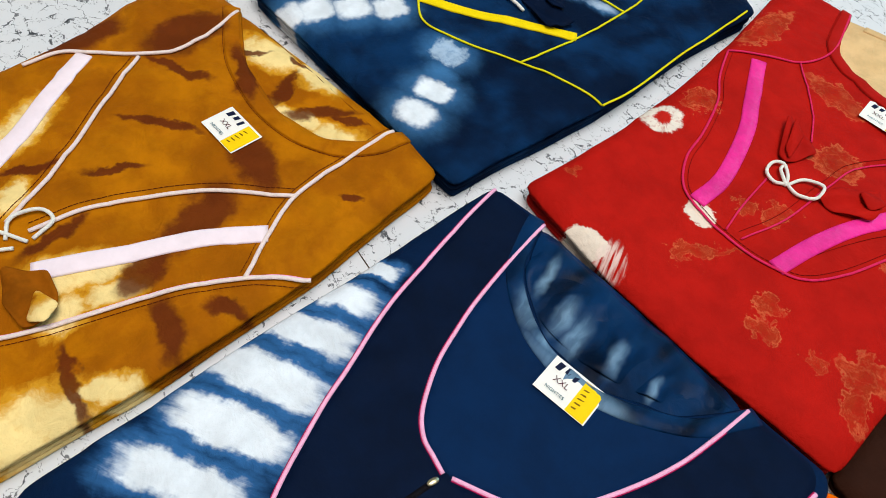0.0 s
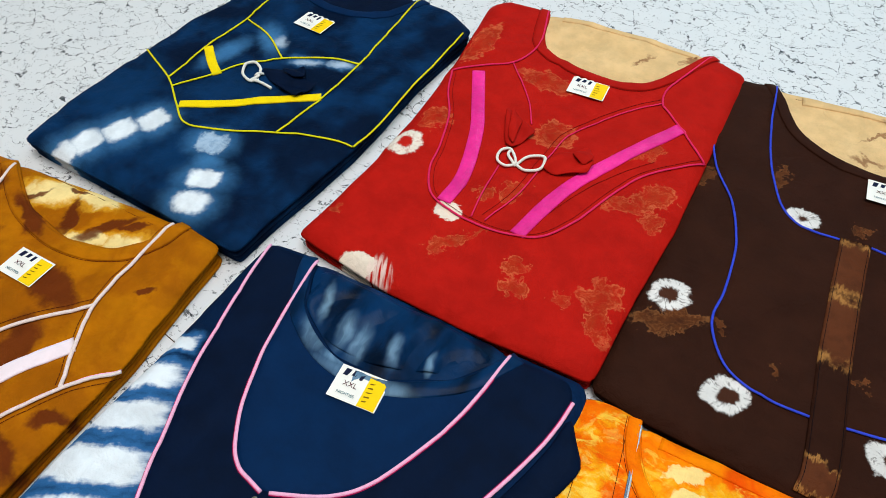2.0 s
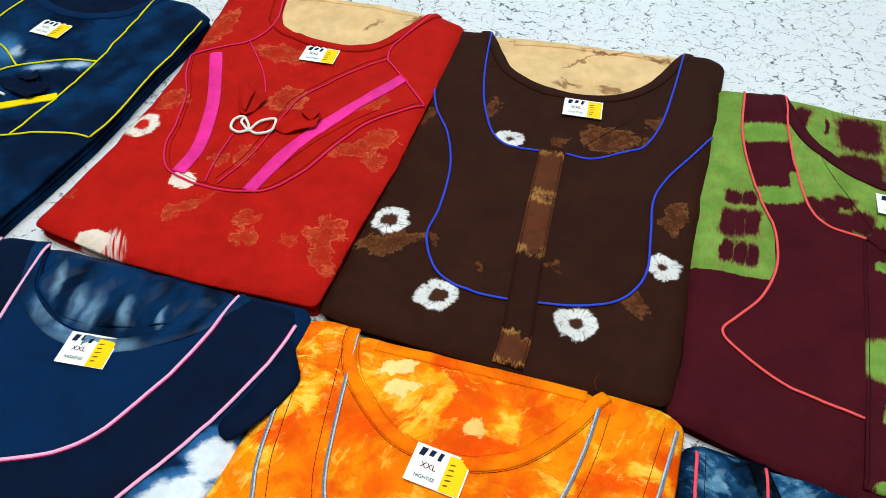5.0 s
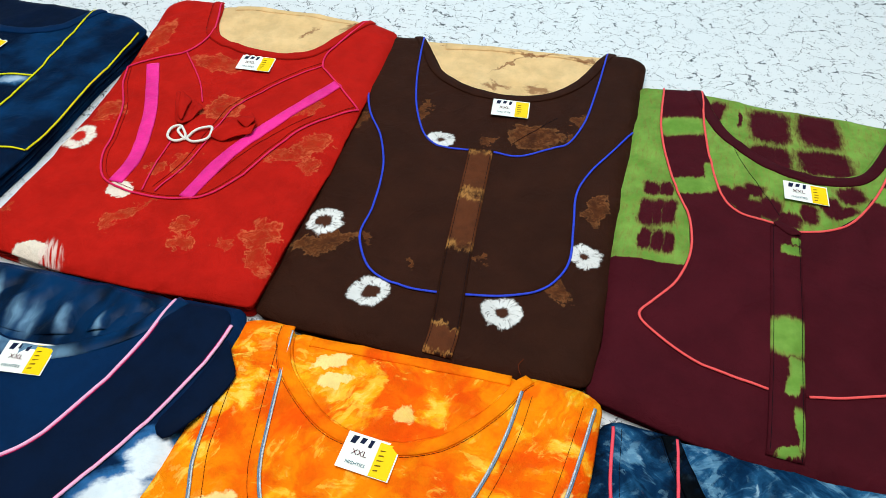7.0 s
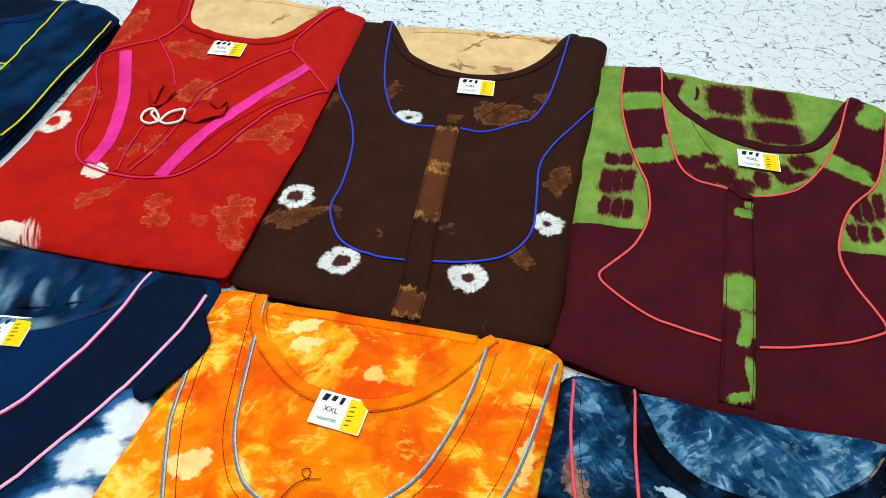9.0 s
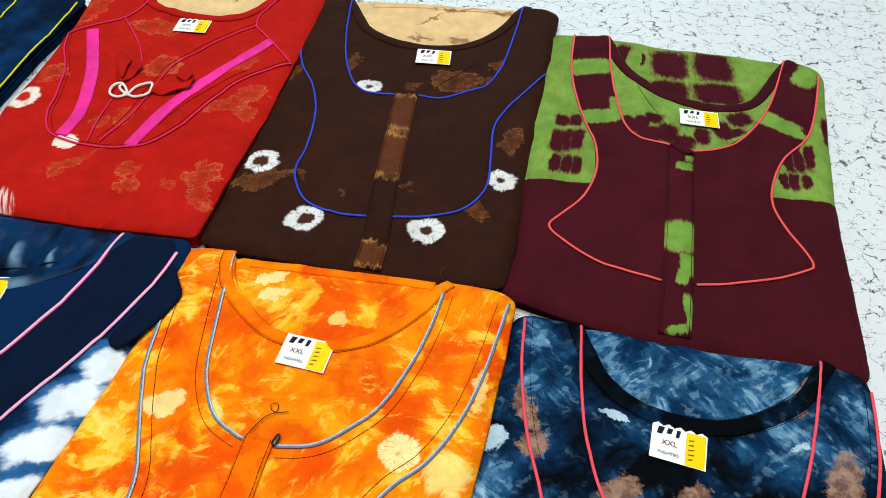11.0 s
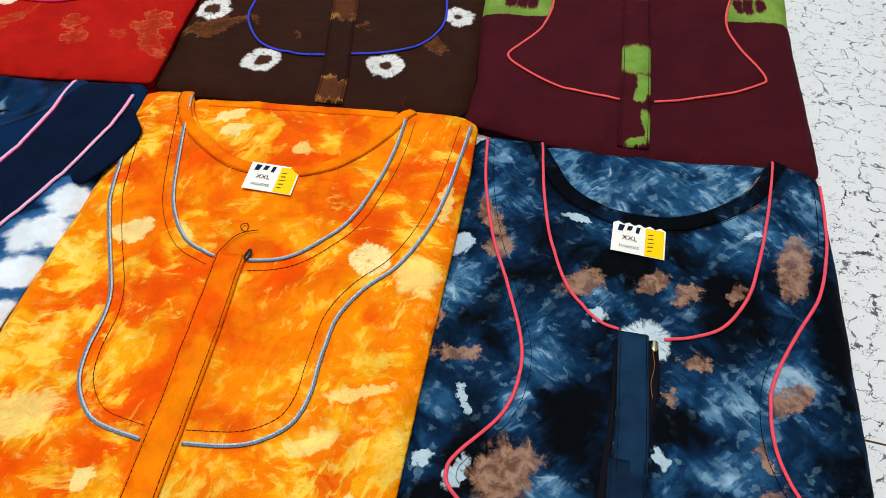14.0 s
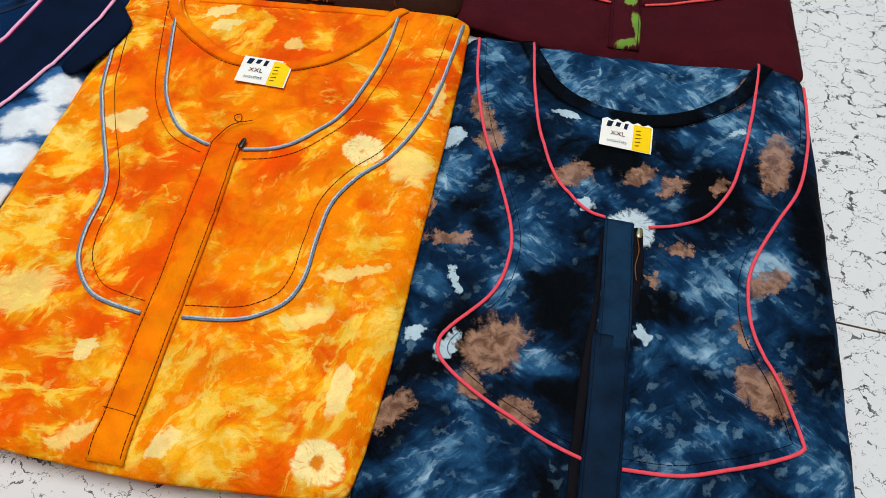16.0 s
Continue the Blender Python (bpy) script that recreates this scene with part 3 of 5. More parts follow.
def green_maroon(name, kind):
    n = Nodes(name, 0.72, 0.0, 0.0, 0.04)
    maroon = n.mix(n.noise(0.2, 3), lin(74, 18, 28), lin(60, 14, 23))
    green = n.mix(n.step(n.noise(0.4, 5, 0.6), 0.3, 0.7), lin(126, 164, 72), lin(102, 142, 54))
    w = n.warp(0.5, 0.5, detail=4)
    fine = n.noise(1.2, 4, 0.7, 0.3, n.stretch(2, 0.22, 1.8), color=True)
    w = n.vmath("ADD", w, n.vmath("MULTIPLY", n.vmath("SUBTRACT", fine, (0.5, 0.5, 0.5)), (0.4, 1.1, 0.0)))
    if kind == "body":
        mar = n.pads(w, [(-14.6, 0.8, 0.5, 1.3, 0), (-13.5, 0.9, 0.45, 1.3, 0), (-12.4, 1.0, 0.5, 1.2, 0), (-15.0, 4.6, 0.6, 1.6, 0), (-13.9, 4.8, 0.5, 1.6, 0), (-12.7, 5.2, 0.6, 1.6, 0), (-14.8, 8.4, 0.7, 0.8, 0), (-13.3, 8.6, 0.6, 0.8, 0),
                         (10.5, 7.8, 0.45, 1.9, 5), (11.6, 8.0, 0.5, 2.0, 5), (12.8, 8.5, 0.45, 1.8, 0), (9.9, 3.9, 0.4, 1.0, 5), (10.9, 4.1, 0.5, 1.0, 5), (12.3, 4.3, 0.5, 0.9, 5), (15.3, 14.0, 0.5, 1.9, 5)], soft=0.5)
        mar = n.math("MAXIMUM", mar, n.pads(w, [(-6.0, 9.8, 0.9, 1.2, -20), (-4.7, 8.4, 1.2, 1.1, -14), (-7.6, 10.0, 0.7, 0.9, -30), (-2.8, 8.8, 1.0, 1.3, -8), (3.4, 11.0, 0.9, 1.2, 20), (5.4, 13.4, 1.1, 1.0, 40), (-0.8, 7.8, 1.0, 0.9, 0), (4.6, 10.4, 1.3, 0.5, 40), (-4.4, 11.2, 1.0, 0.8, 0), (1.2, 9.4, 0.7, 1.2, 0)], soft=0.5))
        split = n.math("SUBTRACT", n.math("MULTIPLY", n.axis(0, w), 0.13), 0.15)
        low = n.math("SUBTRACT", 1.0, n.step(n.math("SUBTRACT", n.axis(1, n.warp(1.4, 0.3, detail=4)), split), -0.12, 0.14))
        mar = n.math("MAXIMUM", mar, low)
    elif kind == "yoke":
        grn = n.pads(w, [(-13.0, 19.6, 3.0, 1.5, 20), (-11.2, 9.8, 2.9, 1.2, 20), (-9.0, 12.0, 0.6, 2.0, 10), (9.8, 13.6, 2.6, 1.3, -23), (13.6, 24.0, 1.4, 2.6, -20), (11.8, 12.2, 1.0, 0.7, -41)], soft=0.5)
        mar = n.math("SUBTRACT", 1.0, grn)
    elif kind == "back":
        mar = n.pads(w, [(-3.0, 23.1, 2.0, 2.5, 6), (2.4, 24.0, 2.0, 2.5, 6), (-2.8, 17.4, 1.9, 1.8, 8), (3.0, 18.4, 2.5, 1.7, 8), (-9.2, 24.2, 0.8, 1.6, -14), (-6.4, 23.5, 0.2, 1.2, 0), (-0.6, 15.0, 3.0, 0.8, 6)], soft=0.45)
    else:
        grn = n.pads(w, [(-0.9, -7.4, 1.7, 2.0, 4), (-0.1, -10.9, 0.8, 1.4, 0), (-0.5, -12.4, 0.6, 1.0, 0), (0.2, -16.4, 0.45, 1.9, 6), (-0.7, -18.8, 1.0, 0.5, 30), (-0.7, 3.4, 0.9, 0.8, 0), (-0.2, 4.8, 0.5, 0.4, 0)], soft=0.5)
        mar = n.math("SUBTRACT", 1.0, grn)
    mar = n.math("ADD", mar, n.math("MULTIPLY", n.math("SUBTRACT", n.noise(1.3, 5, 0.68, 0.3, n.stretch(4, 0.5, 1.7)), 0.5), 1.2 if kind in ("body", "back") else 0.5))
    if kind in ("yoke", "back"):
        mar = n.math("ADD", mar, n.math("MULTIPLY", n.math("SUBTRACT", n.noise(0.35, 4, 0.6, 0.3, n.stretch(0, 0.5, 1.4)), 0.5), 0.35))
    if kind in ("body", "back"):
        mar = n.math("ADD", mar, 0.14)
    tint = n.math("MULTIPLY", n.step(mar, 0.02, 0.42), 0.6)
    col = n.mix(tint, green, lin(134, 124, 62))
    col = n.mix(n.step(mar, 0.18, 0.85 if kind in ("body", "back") else 0.55), col, maroon)
    return n.cloth(col, 0.5)


M = {
    "floor": floor_material(),
    "wall": plain("white_wall_paint", lin(226, 222, 214), 0.8, 0.0, 0, 0.2, 0.6, 0.05, 0.06),
    "grime": plain("joint_grime", lin(96, 78, 62), 0.9, 0.0, 0, 0.1, 1.2, 0.3, 0.6),
    "mustard": mustard_dye(), "mustard_back": mustard_dye(True),
    "mustard_band": plain("mustard_band_cotton", lin(150, 82, 8), 0.75, 0.2, 0, 0.2, 1.5, 0.3, 0.4),
    "navy_spots": navy_spots(), "navy": plain("navy_cotton", lin(4, 36, 74), 0.7, 0.15, 0, 0.25, 1.0, 0.35, 0.25),
    "navy_dark": plain("dark_navy_cotton", lin(4, 20, 46), 0.7, 0.15, 0, 0.25, 1.0, 0.35, 0.35),
    "red": red_blotch(), "red_plain": plain("red_cotton", lin(172, 22, 15), 0.7, 0.15, 0, 0.25, 1.0, 0.3, 0.2),
    "red_back": tan_back("tan_lining_red_streak", [(1.2, 24.0, 0.35, 1.8, -25), (6.5, 27.0, 1.4, 0.4, 40)]),
    "brown": brown_rings(), "brown_yoke": brown_rings("brown_yoke_cotton", False, False), "brown_placket": brown_rings("brown_rust_placket", False, False),
    "brown_band": plain("dark_brown_cotton", lin(48, 24, 15), 0.7, 0.15, 0, 0.25, 1.0, 0.3, 0.25),
    "brown_back": tan_back("tan_lining_stained", [(-3.0, 18.6, 1.6, 0.5, 10), (2.4, 19.6, 1.4, 0.7, 0), (-2.6, 24.0, 2.6, 0.22, 62), (7.0, 27.2, 2.0, 0.4, 0), (0.5, 27.0, 3.0, 0.3, 5)]),
    "orange": orange_dye(), "orange_plain": orange_dye("orange_strip_cotton", True),
    "crumple": blue_crumple("blue_crumple_dye", 0.03), "crumple_back": blue_crumple("blue_crumple_back", 0.24, False), "crumple_dark": blue_crumple("blue_crumple_dark", -0.14, False),
    "bars": navy_bars(), "strip_blue": plain("slate_blue_placket_cotton", lin(20, 50, 78), 0.7, 0.1, 0, 0.25, 1.2, 0.35, 0.55), "strip_dark": plain("blue_black_placket_cotton", lin(13, 36, 60), 0.7, 0.1, 0, 0.25, 1.2, 0.35, 0.6),
    # the rows set where the satin's highlights are painted
    "satin": satin_painted_sheen("blue_satin_back_painted_sheen", [(-7.6, 14.3, 1.5, 0.6, 105), (-5.8, 13.9, 1.6, 0.7, 105), (-2.7, 14.9, 1.2, 0.45, 105), (-10.9, 15.7, 1.5, 0.35, 110), (0.6, 15.6, 0.9, 0.3, 100)]),
    "satin_band": satin_painted_sheen("blue_satin_band_painted_sheen", [(-9.5, 12.6, 1.4, 1.0, -40), (-2.6, 11.2, 4.0, 0.8, 6), (-6.6, 11.6, 1.0, 0.6, 0)]),
    "gm_body": green_maroon("green_maroon_dye", "body"), "gm_yoke": green_maroon("green_maroon_yoke", "yoke"),
    "gm_back": green_maroon("green_maroon_back", "back"), "gm_placket": green_maroon("green_maroon_placket", "placket"),
    "maroon": plain("maroon_cotton", lin(62, 14, 24), 0.7, 0.15, 0, 0.25, 1.0, 0.3, 0.25),
    "white_cord": plain("white_cord", lin(240, 238, 230), 0.6, 0.2, 0, 0.3, 8.0, 0.6, 0.12),
    "white_tape": plain("white_pink_satin_tape", lin(244, 228, 236), 0.45, 0.2, 0, 0.4, 2.0, 0.2, 0.08),
    "cream_pipe": plain("white_piping", lin(242, 222, 216), 0.55, 0.2, 0, 0.35, 9.0, 0.5, 0.14),
    "yellow": plain("yellow_piping", lin(232, 222, 20), 0.5, 0.2, 0, 0.35, 9.0, 0.5, 0.16),
    "yellow_tape": plain("yellow_tape", lin(244, 214, 6), 0.5, 0.2, 0, 0.35, 2.0, 0.2, 0.1),
    "pink": plain("pink_piping", lin(255, 184, 220), 0.45, 0.2, 0, 0.4, 9.0, 0.5, 0.15),
    "pink_seam": plain("magenta_seam_cord", lin(190, 30, 92), 0.6, 0.2, 0, 0.3, 9.0, 0.4, 0.2),
    "rose": plain("rose_piping", lin(226, 40, 96), 0.45, 0.2, 0, 0.4, 9.0, 0.5, 0.2),
    "magenta_tape": plain("magenta_satin_tape", lin(240, 48, 150), 0.34, 0.2, 0, 0.6, 0.9, 1.0, 0.3),
    "blue_pipe": plain("royal_blue_piping", lin(56, 76, 214), 0.45, 0.2, 0, 0.4, 9.0, 0.5, 0.25),
    "coral": plain("coral_piping", lin(246, 92, 92), 0.45, 0.2, 0, 0.4, 9.0, 0.5, 0.18),
    "red_pipe": plain("red_pink_piping", lin(248, 84, 102), 0.42, 0.2, 0, 0.45, 9.0, 0.5, 0.18),
    "silver": plain("silver_grey_piping", lin(196, 202, 210), 0.35, 0.1, 0.3, 0.5, 9.0, 0.5, 0.2),
    "steel_blue": plain("steel_blue_piping", lin(112, 134, 160), 0.4, 0.1, 0.2, 0.5, 9.0, 0.5, 0.2),
    "brown_thread": plain("dark_brown_thread", lin(96, 38, 12), 0.8, 0.1), "dark_thread_and_shade": plain("dark_thread_and_shade", lin(16, 14, 20), 0.8, 0.1),
    "red_thread": plain("red_thread", lin(110, 14, 10), 0.8, 0.1), "tan_thread": plain("tan_thread", lin(120, 80, 48), 0.8, 0.1),
    "metal": plain("zip_metal", lin(196, 184, 150), 0.3, 0, 1.0, 0.5), "dark_metal": plain("dark_zip_metal", lin(70, 66, 64), 0.35, 0, 1.0, 0.5),
    "card": plain("white_label_card", lin(240, 238, 232), 0.55, 0, 0, 0.4, 2.0, 0.05, 0.05),
    "card_yellow": plain("yellow_label_print", lin(250, 208, 10), 0.55, 0, 0, 0.4, 2.0, 0.05, 0.08),
    "ink_blue": plain("blue_black_ink", lin(26, 34, 62), 0.6, 0, 0, 0.3), "ink_red": plain("dark_red_ink", lin(86, 30, 44), 0.6, 0, 0, 0.3),
    "ink_teal": plain("teal_ink", lin(40, 96, 110), 0.6, 0, 0, 0.3), "ink_brown": plain("brown_pen_ink", lin(128, 92, 20), 0.6, 0, 0, 0.3),
}


# ---- mesh tools ----
def mesh_object(name, verts, faces, material, parent=None, label="", smooth=True):
    me = bpy.data.meshes.new(name)
    me.from_pydata([tuple(map(float, v)) for v in verts], [], [tuple(map(int, f)) for f in faces])
    me.materials.append(material)
    me.polygons.foreach_set("use_smooth", [smooth] * len(me.polygons))
    me.update()
    ob = new(name, me)
    if parent is not None:
        ob.parent = parent
    if label:
        tagged(ob, label)
    return ob


def spline(points, step=0.004, closed=False):
    """A smooth curve through points in centimetres, resampled evenly in metres."""
    p = np.array(points, float) * CM
    n = len(p)
    out = []
    for i in range(n if closed else n - 1):
        if closed:
            a, b, c, d = p[i - 1], p[i], p[(i + 1) % n], p[(i + 2) % n]
        else:
            b, c = p[i], p[i + 1]
            a = p[i - 1] if i else 2 * b - c
            d = p[i + 2] if i + 2 < n else 2 * c - b
        k = max(2, int(np.linalg.norm(c - b) / step))
        for s in range(k):
            t = s / k
            out.append(0.5 * (2 * b + (c - a) * t + (2 * a - 5 * b + 4 * c - d) * t * t + (3 * b - a - 3 * c + d) * t**3))
    if not closed:
        out.append(p[-1])
    return np.array(out)


def outline(points, step=0.006, passes=2, wobble=0.0008, seed=0):
    """A closed edge through corner points in centimetres, its corners softly rounded."""
    p = np.array(points, float) * CM
    out = []
    for a, b in zip(p, np.roll(p, -1, axis=0)):
        k = max(1, int(np.linalg.norm(b - a) / step))
        out += [a + (b - a) * s / k for s in range(k)]
    out = np.array(out)
    for _ in range(passes):
        out = 0.5 * out + 0.25 * (np.roll(out, 1, 0) + np.roll(out, -1, 0))
    for i, q in enumerate(out):
        out[i] = q + wobble * np.array([noise.noise((q[0] * 25, q[1] * 25, seed)), noise.noise((q[0] * 25, q[1] * 25, seed + 9))])
    return out


def side(p, closed=False):
    """Unit normals (to the right of the way) of a curve in plan."""
    t = np.roll(p, -1, 0) - np.roll(p, 1, 0) if closed else np.gradient(p, axis=0)
    t /= np.maximum(np.linalg.norm(t, axis=1, keepdims=True), 1e-9)
    return np.stack([t[:, 1], -t[:, 0]], 1)


def edge_distance(q, ring):
    a, b = ring, np.roll(ring, -1, 0)
    ab = b - a
    t = np.clip(((q[:, None] - a) * ab).sum(-1) / np.maximum((ab**2).sum(-1), 1e-12), 0, 1)
    return np.linalg.norm(q[:, None] - (a + t[..., None] * ab), axis=-1).min(1)


def inside(q, ring):
    a, b = ring, np.roll(ring, -1, 0)
    x, y = q[:, 0:1], q[:, 1:2]
    cross = ((a[:, 1] > y) != (b[:, 1] > y)) & (x < (b[:, 0] - a[:, 0]) * (y - a[:, 1]) / (b[:, 1] - a[:, 1] + 1e-12) + a[:, 0])
    return cross.sum(1) % 2 == 1


def slab(name, ring, height, thick, material, parent, label="", spacing=0.007, bulge=0.3):
    """A flat piece of cloth: its top follows height(points), its edge is rounded and goes down by thick."""
    from mathutils.geometry import delaunay_2d_cdt

    if ((ring[:, 0] * np.roll(ring[:, 1], -1)) - (np.roll(ring[:, 0], -1) * ring[:, 1])).sum() < 0:
        ring = ring[::-1]
    lo, hi = ring.min(0), ring.max(0)
    gx, gy = np.meshgrid(np.arange(lo[0], hi[0], spacing), np.arange(lo[1], hi[1], spacing))
    q = np.stack([gx.ravel(), gy.ravel()], 1) + np.random.default_rng(3).uniform(-0.2, 0.2, (gx.size, 2)) * spacing
    q = q[inside(q, ring)]
    if len(q):
        q = q[edge_distance(q, ring) > spacing * 0.55]
    n = len(ring)
    pts = [Vector(v) for v in np.concatenate([ring, q])] if len(q) else [Vector(v) for v in ring]
    vs, _, fs, *_ = delaunay_2d_cdt(pts, [(i, (i + 1) % n) for i in range(n)], [], 1, 1e-7)
    xy = np.array([tuple(v) for v in vs])
    z = height(xy)
    border = np.zeros(len(xy), bool)
    border[:n] = True
    z[:n] -= 0.22 * thick
    verts = [(*a, b) for a, b in zip(xy, z)]
    faces = [f for f in fs]
    out = side(ring, True)
    base = len(verts)
    top = height(ring)
    for k, (o, d) in enumerate(((bulge, 0.55), (0.0, 1.0))):
        verts += [(*(ring[i] + out[i] * o * thick), top[i] - d * thick) for i in range(n)]
    for i in range(n):
        j = (i + 1) % n
        faces.append((i, base + i, base + j, j))
        faces.append((base + i, base + n + i, base + n + j, base + j))
    return mesh_object(name, verts, faces, material, parent, label)


def ribbon(name, p, width, height, lift, material, parent, label="", thick=0.0009, taper=None):
    """A tape along a curve in plan, lying on height()."""
    s = side(p)
    w = np.full(len(p), width) if taper is None else np.interp(np.linspace(0, 1, len(p)), np.linspace(0, 1, len(taper)), taper)
    cols = [(-0.5, -thick), (-0.5, 0.3 * thick), (-0.42, thick), (0.0, thick * 1.25), (0.42, thick), (0.5, 0.3 * thick), (0.5, -thick)]
    verts, faces, k = [], [], len(cols)
    for o, dz in cols:
        q = p + s * (o * w)[:, None]
        z = height(q) + lift + dz
        verts += [(*a, b) for a, b in zip(q, z)]
    m = len(p)
    for c in range(k - 1):
        for i in range(m - 1):
            faces.append((c * m + i, (c + 1) * m + i, (c + 1) * m + i + 1, c * m + i + 1))
    for i in (0, m - 1):
        faces.append(tuple(c * m + i for c in range(k)))
    return mesh_object(name, verts, faces, material, parent, label)


def tube(name, p3, radius, material, parent, label="", sides=8, flat=1.0, closed=False):
    """A cord along points in space."""
    p3 = np.asarray(p3, float)
    m = len(p3)
    t = np.roll(p3, -1, 0) - np.roll(p3, 1, 0) if closed else np.gradient(p3, axis=0)
    t /= np.maximum(np.linalg.norm(t, axis=1, keepdims=True), 1e-9)
    u = np.cross(t, (0, 0, 1.0))
    u /= np.maximum(np.linalg.norm(u, axis=1, keepdims=True), 1e-9)
    v = np.cross(u, t)
    verts, faces = [], []
    for i in range(m):
        for k in range(sides):
            a = 2 * math.pi * k / sides
            verts.append(p3[i] + radius * (math.cos(a) * u[i] + flat * math.sin(a) * v[i]))
    for i in range(m if closed else m - 1):
        j = (i + 1) % m
        for k in range(sides):
            l = (k + 1) % sides
            faces.append((i * sides + k, j * sides + k, j * sides + l, i * sides + l))
    if not closed:
        faces += [tuple(range(sides)), tuple((m - 1) * sides + k for k in range(sides))[::-1]]
    return mesh_object(name, verts, faces, material, parent, label)


def stitches(p, height, lift, material, parent, dash=0.0036, gap=0.0006, width=0.00045):
    """A row of short thread stitches along a curve."""
    d = np.r_[0, np.cumsum(np.linalg.norm(np.diff(p, axis=0), axis=1))]
    s = side(p)
    verts, faces, at = [], [], 0.0
    while at + dash < d[-1]:
        e = [np.array([np.interp(a, d, c) for c in p.T]) for a in (at, at + dash)]
        nrm = np.array([np.interp(at, d, c) for c in s.T])
        b = len(verts)
        z = height(np.array(e)) + lift
        for q, zz in zip(e, z):
            verts += [(*(q - nrm * width / 2), zz - 0.0004), (*(q - nrm * width / 4), zz + 0.0002), (*(q + nrm * width / 4), zz + 0.0002), (*(q + nrm * width / 2), zz - 0.0004)]
        faces += [(b, b + 1, b + 5, b + 4), (b + 1, b + 2, b + 6, b + 5), (b + 2, b + 3, b + 7, b + 6)]
        at += dash + gap
    return mesh_object("stitching", verts, faces, material, parent)


def text_mesh(name, body, size, material):
    cu = bpy.data.curves.new(name, "FONT")
    cu.body, cu.size, cu.align_x, cu.align_y = body, size, "CENTER", "CENTER"
    ob = bpy.data.objects.new(name, cu)
    scene.collection.objects.link(ob)
    me = bpy.data.meshes.new_from_object(ob.evaluated_get(bpy.context.evaluated_depsgraph_get()))
    bpy.data.objects.remove(ob)
    me.materials.clear()
    me.materials.append(material)
    return me


XXL = text_mesh("size_text", "XXL", 0.0066, M["ink_red"])
KIND = text_mesh("kind_text", "NIGHTIES", 0.0038, M["ink_teal"])


class Nightie:
    """A folded nightgown: folds below, the back with its lining, and the front with its neckline on top."""

    def __init__(self, cx, cy, top, neck, back, rest, cloth, lining, label, seed, folds=3):
        self.root = new("folded_nightie")
        self.root.location = (cx * CM, cy * CM, 0)
        self.root.empty_display_size = 0.05
        tagged(self.root, label, "nightgown", "folded nightgowns on the floor")
        self.top, self.seed, self.M = top, seed, cloth
        left, right = rest[-1], rest[0]
        self.whole = outline([left, *back, *rest[:-1]], seed=seed)
        front = outline([left, *neck, *rest[:-1]], seed=seed)
        self.neck = spline([left, *neck, right])
        rng = random.Random(seed)
        z0, zt = 0.0, top - 0.009
        for k in range(folds):
            thick = zt / folds
            inset = 0.0012 + 0.0018 * rng.random()
            ring = self.whole - side(self.whole, True) * self.turn(self.whole) * inset
            ring = ring + 0.001 * np.array([(noise.noise((q[0] * 18, q[1] * 18, seed + k)), noise.noise((q[0] * 18, q[1] * 18, seed + k + 40))) for q in ring])
            zz = z0 + thick * (k + 1)
            slab("fold", ring, lambda q, zz=zz, ring=ring: np.full(len(q), zz) - (0.0 if zz < 0.008 else 0.002) * np.exp(-edge_distance(q, ring) / 0.012), thick * 0.98, cloth, self.root, spacing=0.03, bulge=0.2)
        low = min(p[1] for p in neck) - 3.0
        inner = outline([(left[0] + 0.2, left[1] - 0.3), *[(p[0], p[1] - 0.1) for p in back], (right[0] - 0.2, right[1] - 0.3), (right[0] - 1.0, low), (left[0] + 1.0, low)], seed=seed)
        slab("back_panel", inner, lambda q: self.height(q) - 0.0040, 0.0046, lining, self.root, "inside of the back seen in the neck opening", spacing=0.008)
        self.front = slab("front_panel", front, self.height, 0.0046, cloth, self.root, spacing=0.006)

    @staticmethod
    def turn(ring):
        return 1.0 if ((ring[:, 0] * np.roll(ring[:, 1], -1)) - (np.roll(ring[:, 0], -1) * ring[:, 1])).sum() > 0 else -1.0

    def height(self, q):
        q = np.asarray(q, float).reshape(-1, 2)
        s = self.seed * 3.7
        w = np.array([noise.noise((x * 16, y * 11, s)) * 0.0016 + noise.noise((x * 45, y * 38, s + 5)) * 0.0006 + noise.noise((x * 26 + y * 18, y * 9 - x * 5, s + 11)) * 0.0009 + 0.0016 * (1 - abs(noise.noise((x * 13 - y * 7, y * 5 + x * 3, s + 23)))) ** 9 - 0.0012 * (1 - abs(noise.noise((x * 6 + y * 9, y * 15 - x * 6, s + 31)))) ** 10 for x, y in q])
        d = edge_distance(q, self.whole)
        out = ~inside(q, self.whole)
        d[out] = 0
        drop = 0.0052 * np.clip(1 - d / 0.018, 0, 1) ** 2
        return self.top + w - drop

    def panel(self, name, pts, lift, material, label="", passes=3):
        ring = outline(pts, passes=passes, wobble=0, step=0.005)
        return slab(name, ring, lambda q: self.height(q) + lift, 0.0012, material, self.root, label, spacing=0.006, bulge=0.2)

    def piping(self, pts, radius, material, label="", seam=None, twin=None, shift=0.0):
        p = spline(pts, 0.003)
        q = p + side(p) * shift
        ob = tube("piping", np.c_[q, self.height(q) + 0.0011 + radius * 0.35], radius, material, self.root, label, flat=0.8)
        if seam is not None:
            q = p + side(p) * (shift + radius * 1.0)
            tube("seam_cord", np.c_[q, self.height(q) + 0.0012], radius * 0.42, seam, ob, sides=6)
        if twin is not None:
            q = p + side(p) * (shift + radius * 1.7)
